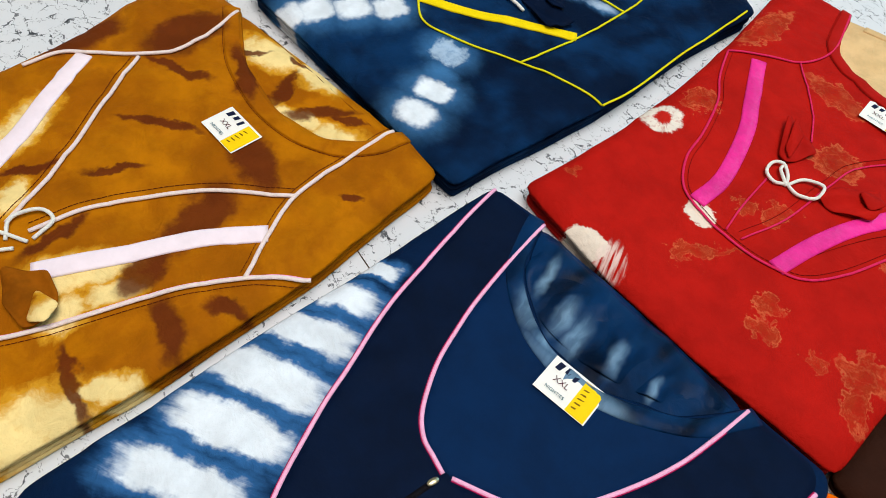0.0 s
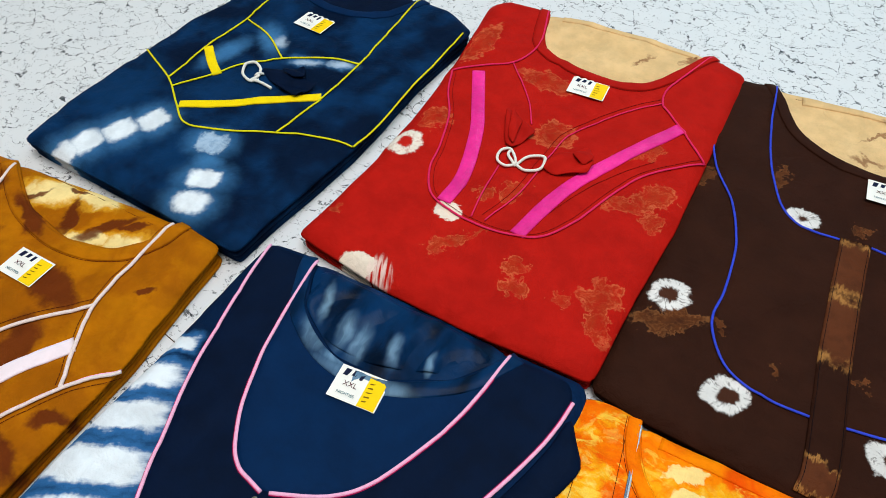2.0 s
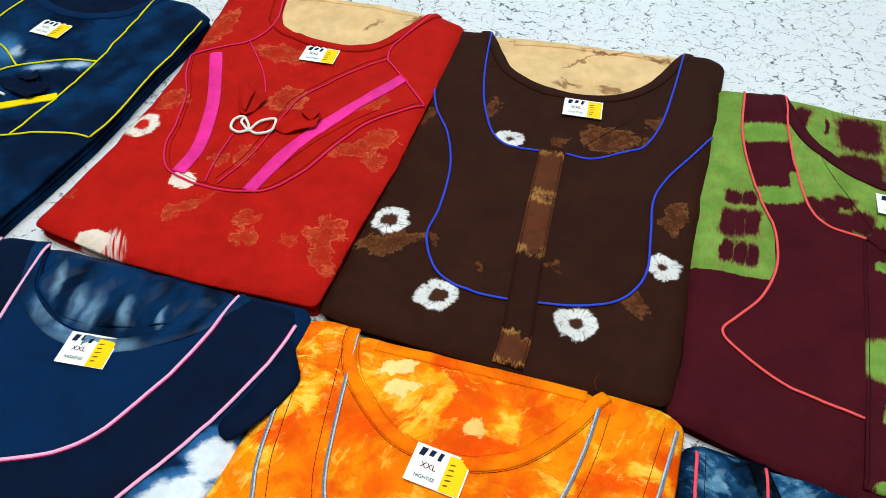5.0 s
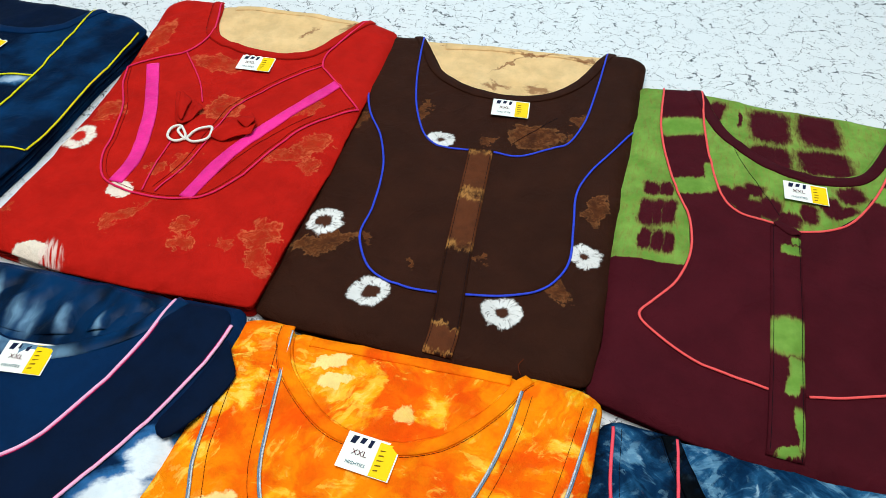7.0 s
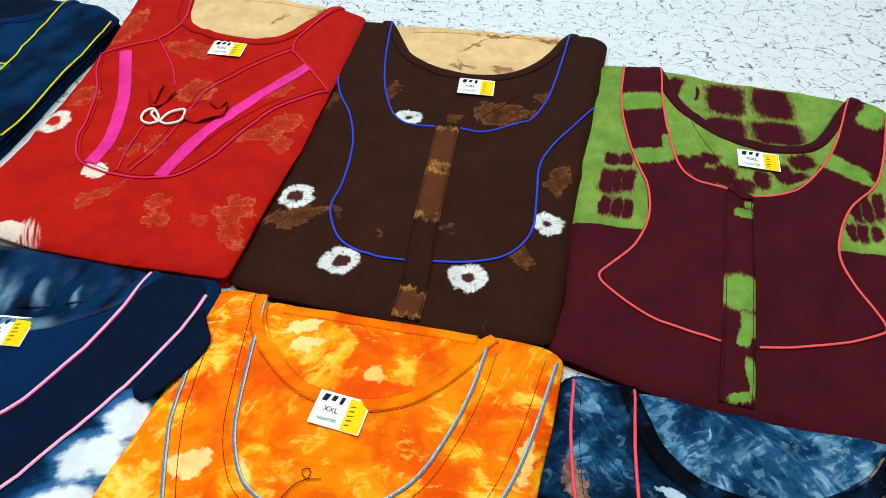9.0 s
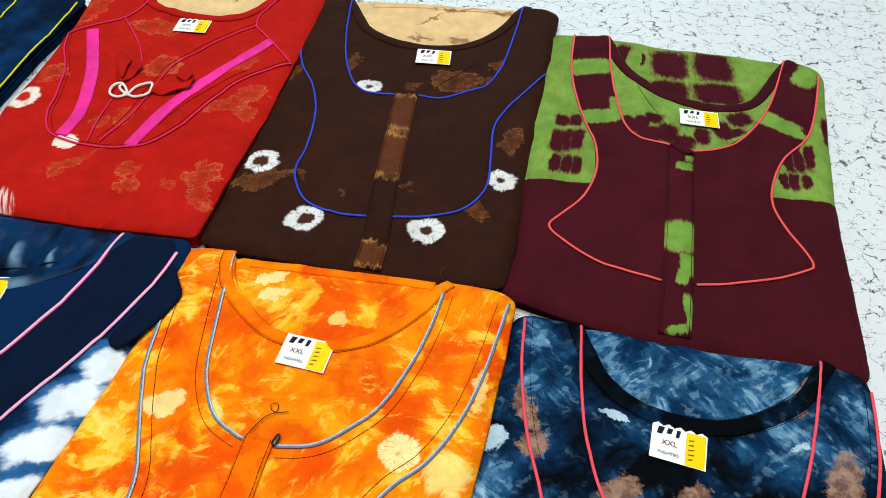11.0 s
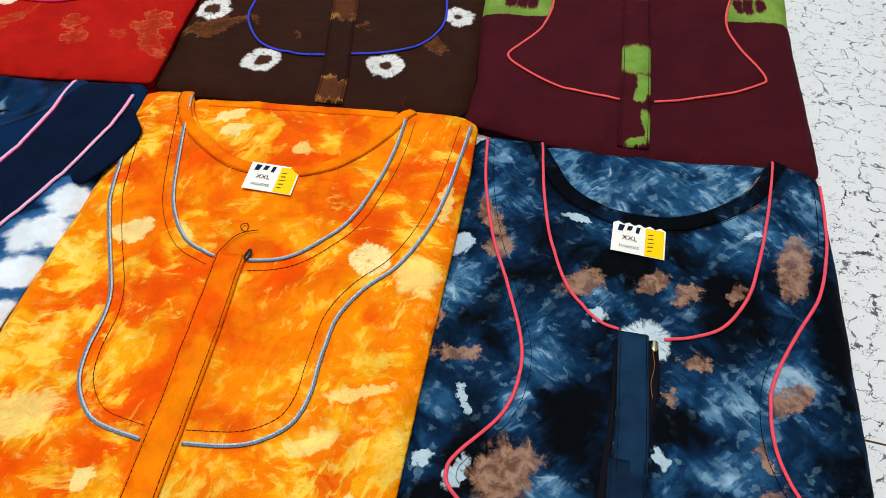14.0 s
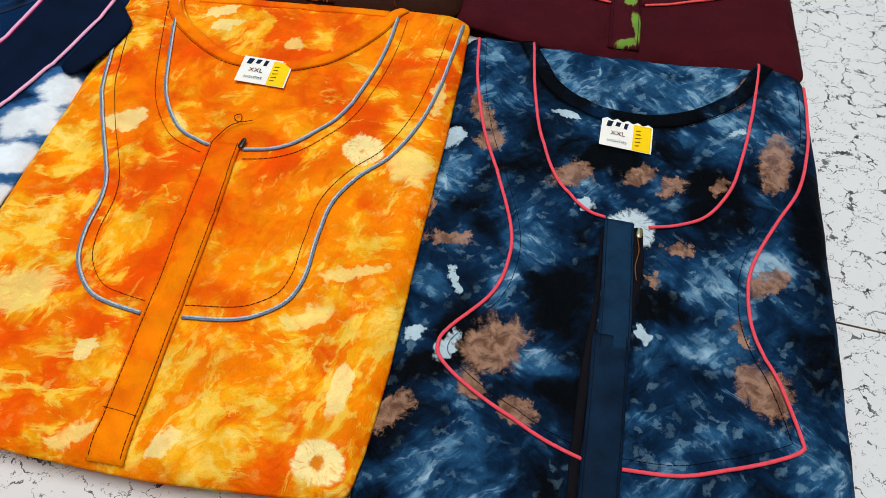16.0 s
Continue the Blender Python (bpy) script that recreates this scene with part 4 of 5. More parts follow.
            tube("second_cord", np.c_[q, self.height(q) + 0.0011 + radius * 0.3], radius * 0.9, twin, ob, flat=0.8)
        return ob

    def tape(self, pts, width, material, label="", lift=0.0012):
        return ribbon("tape", spline(pts), width * CM, self.height, lift, material, self.root, label)

    def band(self, width, material, label="", thread=None):
        n = side(self.neck)
        w = width * CM
        p = self.neck + n * (w / 2)
        ob = ribbon("neckband", p, w, self.height, 0.0009, material, self.root, label, thick=0.0011)
        if thread is not None:
            stitches(self.neck + n * (w + 0.0012), self.height, 0.0008, thread, ob)
        return ob

    def stitch(self, pts, material, shift=0.0, lift=0.0008):
        p = spline(pts)
        return stitches(p + side(p) * shift * CM, self.height, lift, material, self.root)

    def strip(self, pts, width, material, label="", thread=None):
        p = spline(pts)
        ob = ribbon("placket", p, width * CM, self.height, 0.0022, material, self.root, label, thick=0.0011)
        if thread is not None:
            for k in (-0.42, 0.42):
                stitches(p + side(p) * k * width * CM, self.height, 0.0040, thread, ob)
        return ob

    def label(self, x, y, turn, ragged=False, w=4.4, h=3.1):
        """The card size label below the neckband."""
        z = float(self.height(np.array([(x * CM, y * CM)]))[0])
        edge = []
        k = 10
        for i in range(k + 1):
            up = (0.12 if i % 2 else -0.14) if ragged else 0.0
            edge.append((-w / 2 + w * i / k, h / 2 + up))
        ring = [(-w / 2, -h / 2), (w / 2, -h / 2)] + edge[::-1]
        bend = lambda px, py: 0.0012

        def sheet(nm, pts, lift, mat, parent, lab="", thick=0.0003):
            n = len(pts)
            verts = [(a * CM, b * CM, bend(a, b) + lift) for a, b in pts] + [(a * CM, b * CM, bend(a, b) + lift - thick) for a, b in pts]
            faces = [tuple(range(n)), tuple(range(n, 2 * n))[::-1]] + [(i, n + i, n + (i + 1) % n, (i + 1) % n) for i in range(n)]
            return mesh_object(nm, verts, faces, mat, parent, lab, smooth=False)

        card = sheet("size_label", ring, 0.0, M["card"], self.root, "white and yellow card label reading XXL")
        card.location = (x * CM, y * CM, z + 0.0016)
        card.rotation_euler = (radians(-1.5), radians(1.5), radians(turn))
        sheet("yellow_patch", [(0.55, -h / 2 + 0.04), (w / 2 - 0.12, -h / 2 + 0.04), (w / 2 - 0.12, h / 2 - 0.18), (0.55, h / 2 - 0.18)], 0.00025, M["card_yellow"], card, "yellow print", 0.0002)
        for i, (bx, bw, bh) in enumerate(((-1.5, 0.6, 0.66), (-0.78, 0.52, 0.5), (-0.1, 0.4, 0.66))):
            sheet("print_bar", [(bx - bw / 2, h / 2 - 0.25 - bh), (bx + bw * 0.2, h / 2 - 0.25 - bh), (bx + bw / 2, h / 2 - 0.25), (bx - bw * 0.3, h / 2 - 0.25)], 0.0003, M["ink_blue"], card, "", 0.0002)
        for i in range(5):
            by = -1.05 + 0.42 * i
            sheet("pen_mark", [(0.75, by), (1.1 + 0.12 * (i % 2), by + 0.06), (1.12 + 0.1 * (i % 3), by + 0.18), (0.78, by + 0.1)], 0.0005, M["ink_brown"], card, "", 0.0002)
        for me, tx, ty in ((XXL, -0.75, -0.05), (KIND, -0.75, -0.95)):
            ob = new("size_print" if me is XXL else "kind_print", me)
            ob.parent = card
            ob.location = (tx * CM, ty * CM, bend(tx, ty) + 0.0006)
        return card

    def knot(self, loops, radius=0.0016, label="white cord bow"):
        """Cord loops lying loosely on the cloth."""
        for pts in loops:
            p = spline(pts, 0.0025)
            arch = np.sin(np.linspace(0, math.pi, len(p))) * 0.004 + 0.0025
            tube("cord_loop", np.c_[p, self.height(p) + arch * 0.7], radius, M["white_cord"], self.root, label)

    def flap(self, pts, lift0, lift1, material, label=""):
        """A stiff folded cloth end that stands a little off the front."""
        ring = outline(pts, passes=1, wobble=0, step=0.003)
        a, b = np.array(pts[0], float) * CM, np.array(pts[len(pts) // 2], float) * CM
        way = (b - a) / np.linalg.norm(b - a)
        span = np.linalg.norm(b - a)

        def z(q):
            t = np.clip((q - a) @ way / span, 0, 1)
            cross = (q - a) @ np.array([-way[1], way[0]])
            return self.height(q) + lift0 + (lift1 - lift0) * t + 0.0018 * np.cos(cross / 0.0035)

        return slab("tie_end", ring, z, 0.0022, material, self.root, label, spacing=0.003)

    def zip_pull(self, x, y, turn, material, length=1.3):
        z = float(self.height(np.array([(x * CM, y * CM)]))[0])
        p = [(0, 0), (0.18, 0.1), (0.2, 0.5), (0.12, length), (-0.12, length), (-0.2, 0.5), (-0.18, 0.1)]
        c, s = math.cos(radians(turn)), math.sin(radians(turn))
        pts = [(x + a * c - b * s, y + a * s + b * c) for a, b in p]
        ring = outline(pts, passes=1, wobble=0, step=0.0015)
        ob = slab("zip_pull", ring, lambda q: np.full(len(q), z + 0.0046), 0.0016, material, self.root, "small metal zip pull", spacing=0.002)
        return ob


# ---- the room ----
def box(name, lo, hi, material, parent=None):
    v = [(x, y, z) for x in (lo[0], hi[0]) for y in (lo[1], hi[1]) for z in (lo[2], hi[2])]
    f = [(0, 1, 3, 2), (4, 6, 7, 5), (0, 4, 5, 1), (2, 3, 7, 6), (0, 2, 6, 4), (1, 5, 7, 3)]
    return mesh_object(name, v, f, material, parent, smooth=False)


R, H = 3.0, 2.7
floor = tagged(box("floor", (-R, -R, -0.05), (R, R, 0), M["floor"]), "white laminate floor with a fine black crackle print", "floor", kind="structure")
for nm, lo, hi in (("wall_north", (-R, R, 0), (R, R + 0.12, H)), ("wall_south", (-R, -R - 0.12, 0), (R, -R, H)), ("wall_east", (R, -R - 0.12, 0), (R + 0.12, R + 0.12, H)), ("wall_west", (-R - 0.12, -R - 0.12, 0), (-R, R + 0.12, H))):
    tagged(box(nm, lo, hi, M["wall"]), "plain white painted wall", "wall", kind="structure")
tagged(box("ceiling", (-R - 0.12, -R - 0.12, H), (R + 0.12, R + 0.12, H + 0.1), M["wall"]), "plain white ceiling", "ceiling", kind="structure")
seam = spline([(-300, -13), (-180, -12), (-98.5, -11.5), (-87, -11.2), (-78.7, -11.2), (-60, -12.9), (-38, -14.9), (0, -18), (60.5, -23.2), (64, -23.45), (110, -27.5), (300, -45)], 0.012)
wide = [0.0011 + 0.0009 * noise.noise((x * 9, 0, 3)) + (0.0026 if -0.875 < x < -0.81 else 0) for x, _ in seam]
ribbon("joint", seam, 0.001, lambda q: np.zeros(len(q)), 0.0002, M["grime"], floor, "worn dark joint between two floor sheets", thick=0.0003, taper=wide)

# ---- mustard nightgown with white tapes ----
a = Nightie(-52.35, -25.73, 0.028, [(-13.92, 15.22), (-9.13, 13.1), (-2.73, 12.52), (2.39, 14.17), (4.79, 17.34)], [(-5.53, 18.71)],
            [(5.05, 20.49), (10.54, 20.31), (11.7, 13.7), (12.98, 6.68), (13.66, -1.67), (14.13, -9.1), (13.99, -17.25), (13.39, -23.36), (-2.58, -24.46), (-18.24, -23.5), (-20.18, -4.67), (-21.35, 1.95), (-23.35, 9.07), (-22.65, 15.68), (-16.8, 16.83)],
            M["mustard"], M["mustard_back"], "folded mustard and brown tie-dye nightgown with white piping", 1)
a.band(1.5, M["mustard"], "brown-mustard neckband", M["brown_thread"])
P = {"sl": [(-16.1, 16.23), (-14.69, 12.87), (-14.1, 9.21), (-15.27, 6.04), (-17.57, 2.57), (-19.17, 0.12), (-19.1, -3.14)], "sr": [(4.95, 19.68), (5.48, 14.18), (6.41, 8.89), (8.23, 5.54), (10.88, 1.78)],
     "il": [(-15.06, 5.64), (-11.24, 0.56), (-7.76, -3.4), (-4.78, -7.76), (-3.29, -10.2)], "ir": [(6.41, 8.79), (1.99, 3.27), (-0.37, -1.84), (-1.43, -5.4), (-1.66, -9.17)],
     "b": [(13.58, 5.76), (10.89, 1.68), (8.72, -3.32), (7.2, -9.34), (5.85, -13.93), (3.47, -18.32)]}
a.piping(P["sl"], 0.0019, M["cream_pipe"], "white piping")
a.piping(P["sr"], 0.0019, M["cream_pipe"], "white piping")
a.piping(P["il"], 0.0019, M["cream_pipe"], "white piping")
a.piping(P["ir"], 0.0019, M["cream_pipe"], "white piping")
a.piping(P["b"], 0.0018, M["cream_pipe"], "white piping", seam=M["pink"])
a.tape([(-17.76, 1.76), (-14.37, -2.81), (-11.19, -6.77), (-8.52, -11.24)], 1.6, M["white_tape"], "broad white satin tape")
a.tape([(8.34, 5.23), (5.85, 0.94), (4, -4.26), (1.76, -10.38)], 1.6, M["white_tape"], "broad white satin tape")
for key, sh in (("sr", 0.55), ("ir", 0.8), ("b", -0.55), ("il", 0.7)):
    a.stitch(P[key], M["brown_thread"], sh)
a.stitch([(-13.76, 17.56), (-5.54, 18.51), (4.75, 19.17)], M["brown_thread"], 0.4, -0.0045)
a.label(-2.64, 8.14, 5)
a.knot([[(-0.84, -9.17), (-1.5, -7.34), (-2.93, -7.75), (-3.3, -9.79), (-1.84, -10.81)], [(-0.83, -9.58), (-2.86, -11.22), (-3.43, -13.26), (-1.99, -13.25), (-0.81, -10.6)]])
a.flap([(0.45, -11.81), (2.67, -9.36), (4.94, -9.55), (6.61, -10.77), (6.23, -12.4), (3.36, -12.82)], 0.004, 0.009, M["mustard_band"], "brown folded tie end")
a.flap([(3.93, -10.58), (5.77, -9.75), (7.03, -10.97), (6.02, -11.99)], 0.009, 0.013, M["mustard"], "mustard rolled tie tip")

# ---- navy nightgown with yellow piping ----
b = Nightie(-50.94, 14.81, 0.029, [(-14.89, 20.31), (-11.57, 18.06), (-6.96, 17.43), (-1.87, 19.22), (0.63, 22.74)], [(-7.6, 25.31)],
            [(1.3, 25.57), (6.02, 25.34), (10.67, 22.88), (10.47, 11.56), (11.53, -2.1), (10.94, -15.03), (10.93, -19.89), (-1.89, -20.32), (-20.89, -21.12), (-22.31, -10.69), (-21.94, -2.91), (-22.18, 5.18), (-20.7, 14.97), (-21.16, 23.36), (-16.58, 24.85)],
            M["navy_spots"], M["navy_dark"], "folded navy tie-dye nightgown with bright yellow piping", 2)
b.band(1.3, M["navy"], "navy neckband")
YL = [[(-21.14, -2.71), (-14.65, -5.07), (-10.1, -7.93), (-6.79, -9.77), (-3.43, -8.88), (3.06, -5.38), (8.25, -3.38), (11.45, -2.3)], [(11.5, -2.2), (11.6, 2.56), (10.75, 11.56), (10.3, 21.6)],
      [(-15.77, 23.95), (-15.57, 12.22), (-15.21, 9.09), (-15.18, 1.91), (-14.55, -5.07)], [(-15.21, 9.09), (-10.17, 7.74), (-5.31, 4.98)], [(-13, -6.09), (-10.31, -1.66), (-8.83, 1.47), (-4.9, 5.29), (-0.45, 8.39), (3.21, 9.38)], [(1.31, 24.76), (2.03, 18.49), (3.21, 9.38), (3.55, 1.9), (3.06, -5.27)]]
for p in YL:
    b.piping(p, 0.0012, M["yellow"], "bright yellow piping")
b.tape([(-14.87, 1.8), (-12.28, -0.13), (-10.01, -1.46)], 1.15, M["yellow_tape"], "yellow tape")
b.tape([(-9.69, -7.83), (-3.62, -3.52), (3.34, 2.1)], 1.15, M["yellow_tape"], "yellow tape")
b.label(-6.88, 12.88, 1, True)
b.knot([[(-4.9, 0.4), (-5.7, -0.3), (-7.2, 0.1), (-7.9, 1.5), (-7.3, 2.3), (-6.1, 2.0), (-5.4, 0.9), (-5.8, -0.2)], [(-5.8, -0.1), (-4.2, -0.0), (-2.4, -0.1)], [(-5.8, 0.7), (-5.2, 1.5)]], 0.0018)
b.flap([(-5.8, 2.1), (-1.2, 4.6), (0.4, 2.7), (2.1, 3.0), (1.2, 0.1), (-1.6, 0.4), (-3.9, 1.1)], 0.003, 0.008, M["navy_dark"], "dark navy folded tie end")
b.flap([(-3.1, 2.7), (-1.2, 4.6), (0.4, 2.7), (-0.8, 2.3)], 0.009, 0.012, M["navy_dark"], "dark navy folded tie end")

# ---- red nightgown with pink piping ----
c = Nightie(-20.65, 20.01, 0.027, [(-11.46, 22.21), (-9.99, 19.79), (-6.3, 18.25), (-1.33, 17.79), (2.8, 18.96), (5.36, 22.45), (6.89, 26.55)], [(-7.45, 28.8), (-0.16, 29.33)],
            [(8.05, 29.35), (12.75, 27.6), (14.12, 12.01), (14.99, 0.65), (15.11, -8.69), (15.66, -18.74), (9.69, -19.39), (4.13, -20.14), (-4.48, -20.55), (-15.94, -19.74), (-15.7, -13.41), (-15.73, -7.49), (-16.46, 2.06), (-17.9, 11.42), (-20.62, 24.2), (-19.45, 26.6), (-13.19, 27.15)],
            M["red"], M["red_back"], "folded red bleach-spotted nightgown with pink piping and tapes", 3)
c.band(1.2, M["red_plain"], "red neckband", M["red_thread"])
RP = [[(-13.19, 26.55), (-10.8, 19.9), (-11.21, 15.38), (-13.68, 12.69), (-17.15, 9.61)],
      [(-17.05, 9.51), (-15.25, 5.98), (-12.83, 2.54), (-10.9, -2), (-9.81, -5.63), (-7.81, -8.46), (-5.36, -9.49), (-1.8, -9.73), (2.44, -8.86), (4.94, -7.48), (6.67, -3.58), (8.64, 3.23), (10.89, 7.02), (14.15, 10.71)],
      [(14.05, 10.71), (8.05, 15.79), (6.6, 17.21), (6.13, 19.83), (7.24, 24.34), (8.16, 28.55)], [(-11.49, 14.58), (-6.61, 9.61), (-4.2, 6.17)], [(6.7, 17.31), (3.74, 13.62), (0.44, 7.13), (0.04, 2.51), (-0.02, -3.62), (-1.01, -8.83)], [(-3.92, -1.27), (-3.21, -5.79), (-2.42, -9.12)]]
for k, p in enumerate(RP):
    c.piping(p, 0.0012 if k < 3 else 0.0009, M["rose"], "rose pink piping")
c.tape([(-14.14, 10.89), (-10.98, 5.73), (-8.55, 1.49), (-6.28, -4.56), (-5.88, -8.88)], 1.55, M["magenta_tape"], "shiny magenta satin tape")
c.tape([(10.01, 14.17), (7.4, 8.77), (4.33, 1.26), (3.04, -4.25), (2.53, -8.66)], 1.55, M["magenta_tape"], "shiny magenta satin tape")
c.stitch(RP[1], M["red_thread"], -0.5)
c.stitch(RP[4], M["red_thread"], 0.7)
c.stitch([(2.52, -8.26), (4.02, -3.05), (6.32, 2.95), (9.55, 7.94)], M["red_thread"], 0.2)
c.stitch([(-11.76, 26.24), (-6.72, 27.39), (0.37, 27.92), (7.06, 27.96)], M["tan_thread"], 0.2, -0.0045)
c.tape([(-11.0, 26.6), (-6.4, 27.6), (0.2, 28.1), (6.6, 28.2)], 1.1, M["red_back"], "folded tan back hem", -0.0036)
c.label(-1.67, 14.98, 9, True)
c.knot([[(-2.4, -0.5), (-3.3, -1.2), (-4.4, -0.9), (-4.7, 0.4), (-4.0, 1.1), (-2.9, 0.3), (-2.4, -0.5)], [(-2.3, -0.5), (-1.9, 0.8), (-1.1, 1.5), (-0.1, 1.7), (0.2, 0.2), (-1.1, -0.8), (-2.3, -0.5)], [(-3.9, 1.3), (-3.7, 0.2), (-2.3, -0.7)]], 0.0016)
c.flap([(-4.0, 1.4), (-4.9, 1.7), (-5.7, 2.9), (-7.4, 6.1), (-6.1, 6.2), (-2.9, 4.6)], 0.004, 0.008, M["red_plain"], "red folded tie end")
c.flap([(-4.0, 1.6), (-5.0, 2.4), (-6.6, 6.0), (-5.0, 5.4)], 0.008, 0.012, M["red"], "red folded tie end")
c.flap([(0.2, 0.5), (0.6, 3.1), (2.2, 3.8), (3.2, 5.2), (4.5, 3.7), (4.6, 2.2), (2.0, 0.5)], 0.004, 0.009, M["red"], "red folded tie end")
c.flap([(2.2, 3.4), (3.2, 5.2), (4.5, 3.7), (3.9, 2.6)], 0.010, 0.013, M["red_plain"], "red folded tie tip")

# ---- navy nightgown with pale pink piping ----
d = Nightie(-17.54, -20.54, 0.029, [(-13.84, 16.77), (-11.73, 13.74), (-7.21, 11.72), (-1.92, 12.03), (3.08, 15.38), (5.04, 18.61)], [(-6.58, 19.81), (0.53, 20.32)],
            [(5.81, 20.53), (12.4, 21.05), (13.26, 19.13), (13.37, 5.78), (12.34, -5.04), (12.55, -22.23), (-3.5, -23.26), (-18.58, -22.27), (-19.54, -3.97), (-19.69, 6.44), (-20.04, 12.21), (-20.28, 18.17), (-15.01, 19.19)],
            M["bars"], M["satin"], "folded navy nightgown with pale pink piping and shiny blue neck facing", 4)
OL = [(-19.9, 17.9), (-18.7, 13.3), (-17.0, 7.6), (-15.7, 3.6), (-13.6, -0.9), (-11.6, -5.2), (-8.4, -10.6), (-4.12, -14.67)]
OR = [(12.3, 18.9), (12.2, 16.0), (11.6, 12.4), (10.3, 7.7), (8.8, 3.8), (4.99, -4.44), (0.87, -10.52), (-4.12, -14.67)]
IL = [(-14.7, 18.8), (-13.6, 14.0), (-12.5, 10.0), (-11.3, 6.7), (-10.1, 4.0), (-8.1, 1.2), (-6.5, 0.0), (-5.0, -0.3), (-3.75, -0.5)]
IR = [(-3.2, -0.2), (-0.1, 1.6), (2.2, 3.8), (4.0, 7.8), (5.2, 12.3), (5.6, 16.0), (5.8, 20.0)]
d.panel("yoke", [*OL, *OR[::-1][1:], (11.3, 20.44), (6.02, 20.03), *IR[::-1][1:], *IL[::-1][:-1], (-14.91, 18.58)], 0.0014, M["navy_dark"], "dark navy yoke band")
d.panel("bodice", [*IL[1:], *IR[:-1], (5.26, 17.81), (3.11, 14.36), (-1.9, 10.92), (-7.18, 10.51), (-11.91, 12.72), (-13.62, 15.76)], 0.0010, M["navy"], "plain navy bodice")
slab("sleeve", outline([(12.75, 17.6), (13.7, 16.2), (15.3, 14.3), (14.7, 11.6), (13.6, 9.0), (12.6, 7.4), (11.3, 8.2), (12.1, 11.6), (12.7, 14.8)], passes=1, wobble=0), lambda q: 0.0335 + 0.0006 * np.sin(q[:, 1] * 90), 0.0046, M["navy_dark"], d.root, "dark navy sleeve end")
d.band(1.4, M["satin_band"], "blue satin neck facing with pale sheen painted in")
for p, sg in ((OL, 1), (OR, -1), (IL, 1), (IR, 1)):
    d.piping(p, 0.0016, M["pink"], "pale pink piping", seam=M["pink_seam"])
d.stitch([(-12.66, 18.39), (-6.56, 18.7), (0.55, 19.21), (5.02, 19.42)], M["dark_thread_and_shade"], 0.2, -0.0045)
d.label(-3, 10.31, 11)
zip_line = spline([(-3.7, -1.1), (-3.9, -5.0), (-4.1, -9.5), (-4.1, -13.6)])
ribbon("zip_opening", zip_line, 0.0045, d.height, 0.0008, M["dark_thread_and_shade"], d.root, "dark zip opening below the neck")
d.zip_pull(-3.64, -0.92, 170, M["metal"], 0.9)
fold_ring = outline([(-14.09, 18.38), (-12.56, 14.34), (-8.45, 12.53), (-3.77, 12.74), (2.26, 15.58), (5.03, 19.02), (0.53, 19.72), (-6.58, 19.2)], passes=5, wobble=0.001)
slab("neck_facing", fold_ring, lambda q: d.height(q) - 0.0034 + np.array([0.0034 * math.sin(x * 150 + 2.2 * noise.noise((x * 22, y * 30, 4))) * math.exp(-(((y - 0.155) / 0.022) ** 2)) + 0.0022 * (1 - abs(noise.noise((x * 30 + y * 8, y * 14 - x * 4, 2.5)))) ** 4 for x, y in q]), 0.002, M["satin"], d.root, "crumpled blue satin facing inside the neck, highlights painted in", spacing=0.0035)

# ---- dark brown nightgown with blue piping ----
e = Nightie(10.41, 22.44, 0.021, [(-12.91, 23.27), (-10.1, 19.31), (-6.03, 16.96), (-1.21, 16.6), (3.17, 18.17), (6.49, 21.85), (8.37, 27.06)], [(-7.47, 27.03), (-1.18, 28.37), (5.33, 28.8)],
            [(9.32, 29.96), (12.93, 30.03), (14.35, 29.11), (14.83, 13.02), (15.13, 0.75), (16.12, -15.35), (15.92, -19.57), (8.42, -20.8), (-0.4, -21.11), (-10.72, -21.6), (-15.35, -21.16), (-15.44, -17.43), (-15.84, -8.89), (-16.55, -0.33), (-16.97, 8.72), (-18.58, 17.89), (-19.56, 25.04), (-15.08, 26.4)],
            M["brown"], M["brown_back"], "folded dark brown ring-dyed nightgown with royal blue piping", 5)
OL = [(-18.99, 21.72), (-17.8, 13.97), (-15.77, 9.02), (-12.76, 4.86), (-10.53, -0.09), (-9.49, -5.83), (-9.41, -9.05), (-8.66, -11.07), (-6.9, -13.4), (-4.87, -14.43), (-2.55, -14.65), (0.55, -14.39)]
OR = [(3.15, -13.91), (6.43, -12.94), (9.21, -11.56), (10.87, -9.57), (11.6, -6.56), (11.09, -2.23), (10.48, 2.4), (11.19, 6.12), (13.38, 11.12), (14.69, 14.83)]
IL = [(-14.67, 25.7), (-12.98, 18.24), (-10.93, 11.98), (-8.51, 7.43), (-6.56, 5.7), (-4.55, 5.38), (-2.44, 5.56)]
IR = [(0.36, 6.03), (3.25, 6.5), (6.51, 8.88), (8.08, 10.37), (9.08, 14.58), (9.33, 20.61), (9.32, 29.26)]
e.panel("yoke", [*OL, *OR, (14.26, 19.96), (13.86, 28.41), (9.72, 29.26), *IR[::-1][1:], *IL[::-1][:-1], (-15.07, 25.5), (-18.75, 24.33)], 0.0012, M["brown_yoke"], "plain dark brown yoke")
e.band(1.2, M["brown_band"], "dark brown neckband")
for p in (OL, OR, IL, IR):
    e.piping(p, 0.00125, M["blue_pipe"], "royal blue piping")
e.strip([(-1.05, 5.94), (0.85, -8.25), (2.43, -17.62), (2.61, -20.74)], 2.7, M["brown_placket"], "brown placket with rust stains", M["dark_thread_and_shade"])
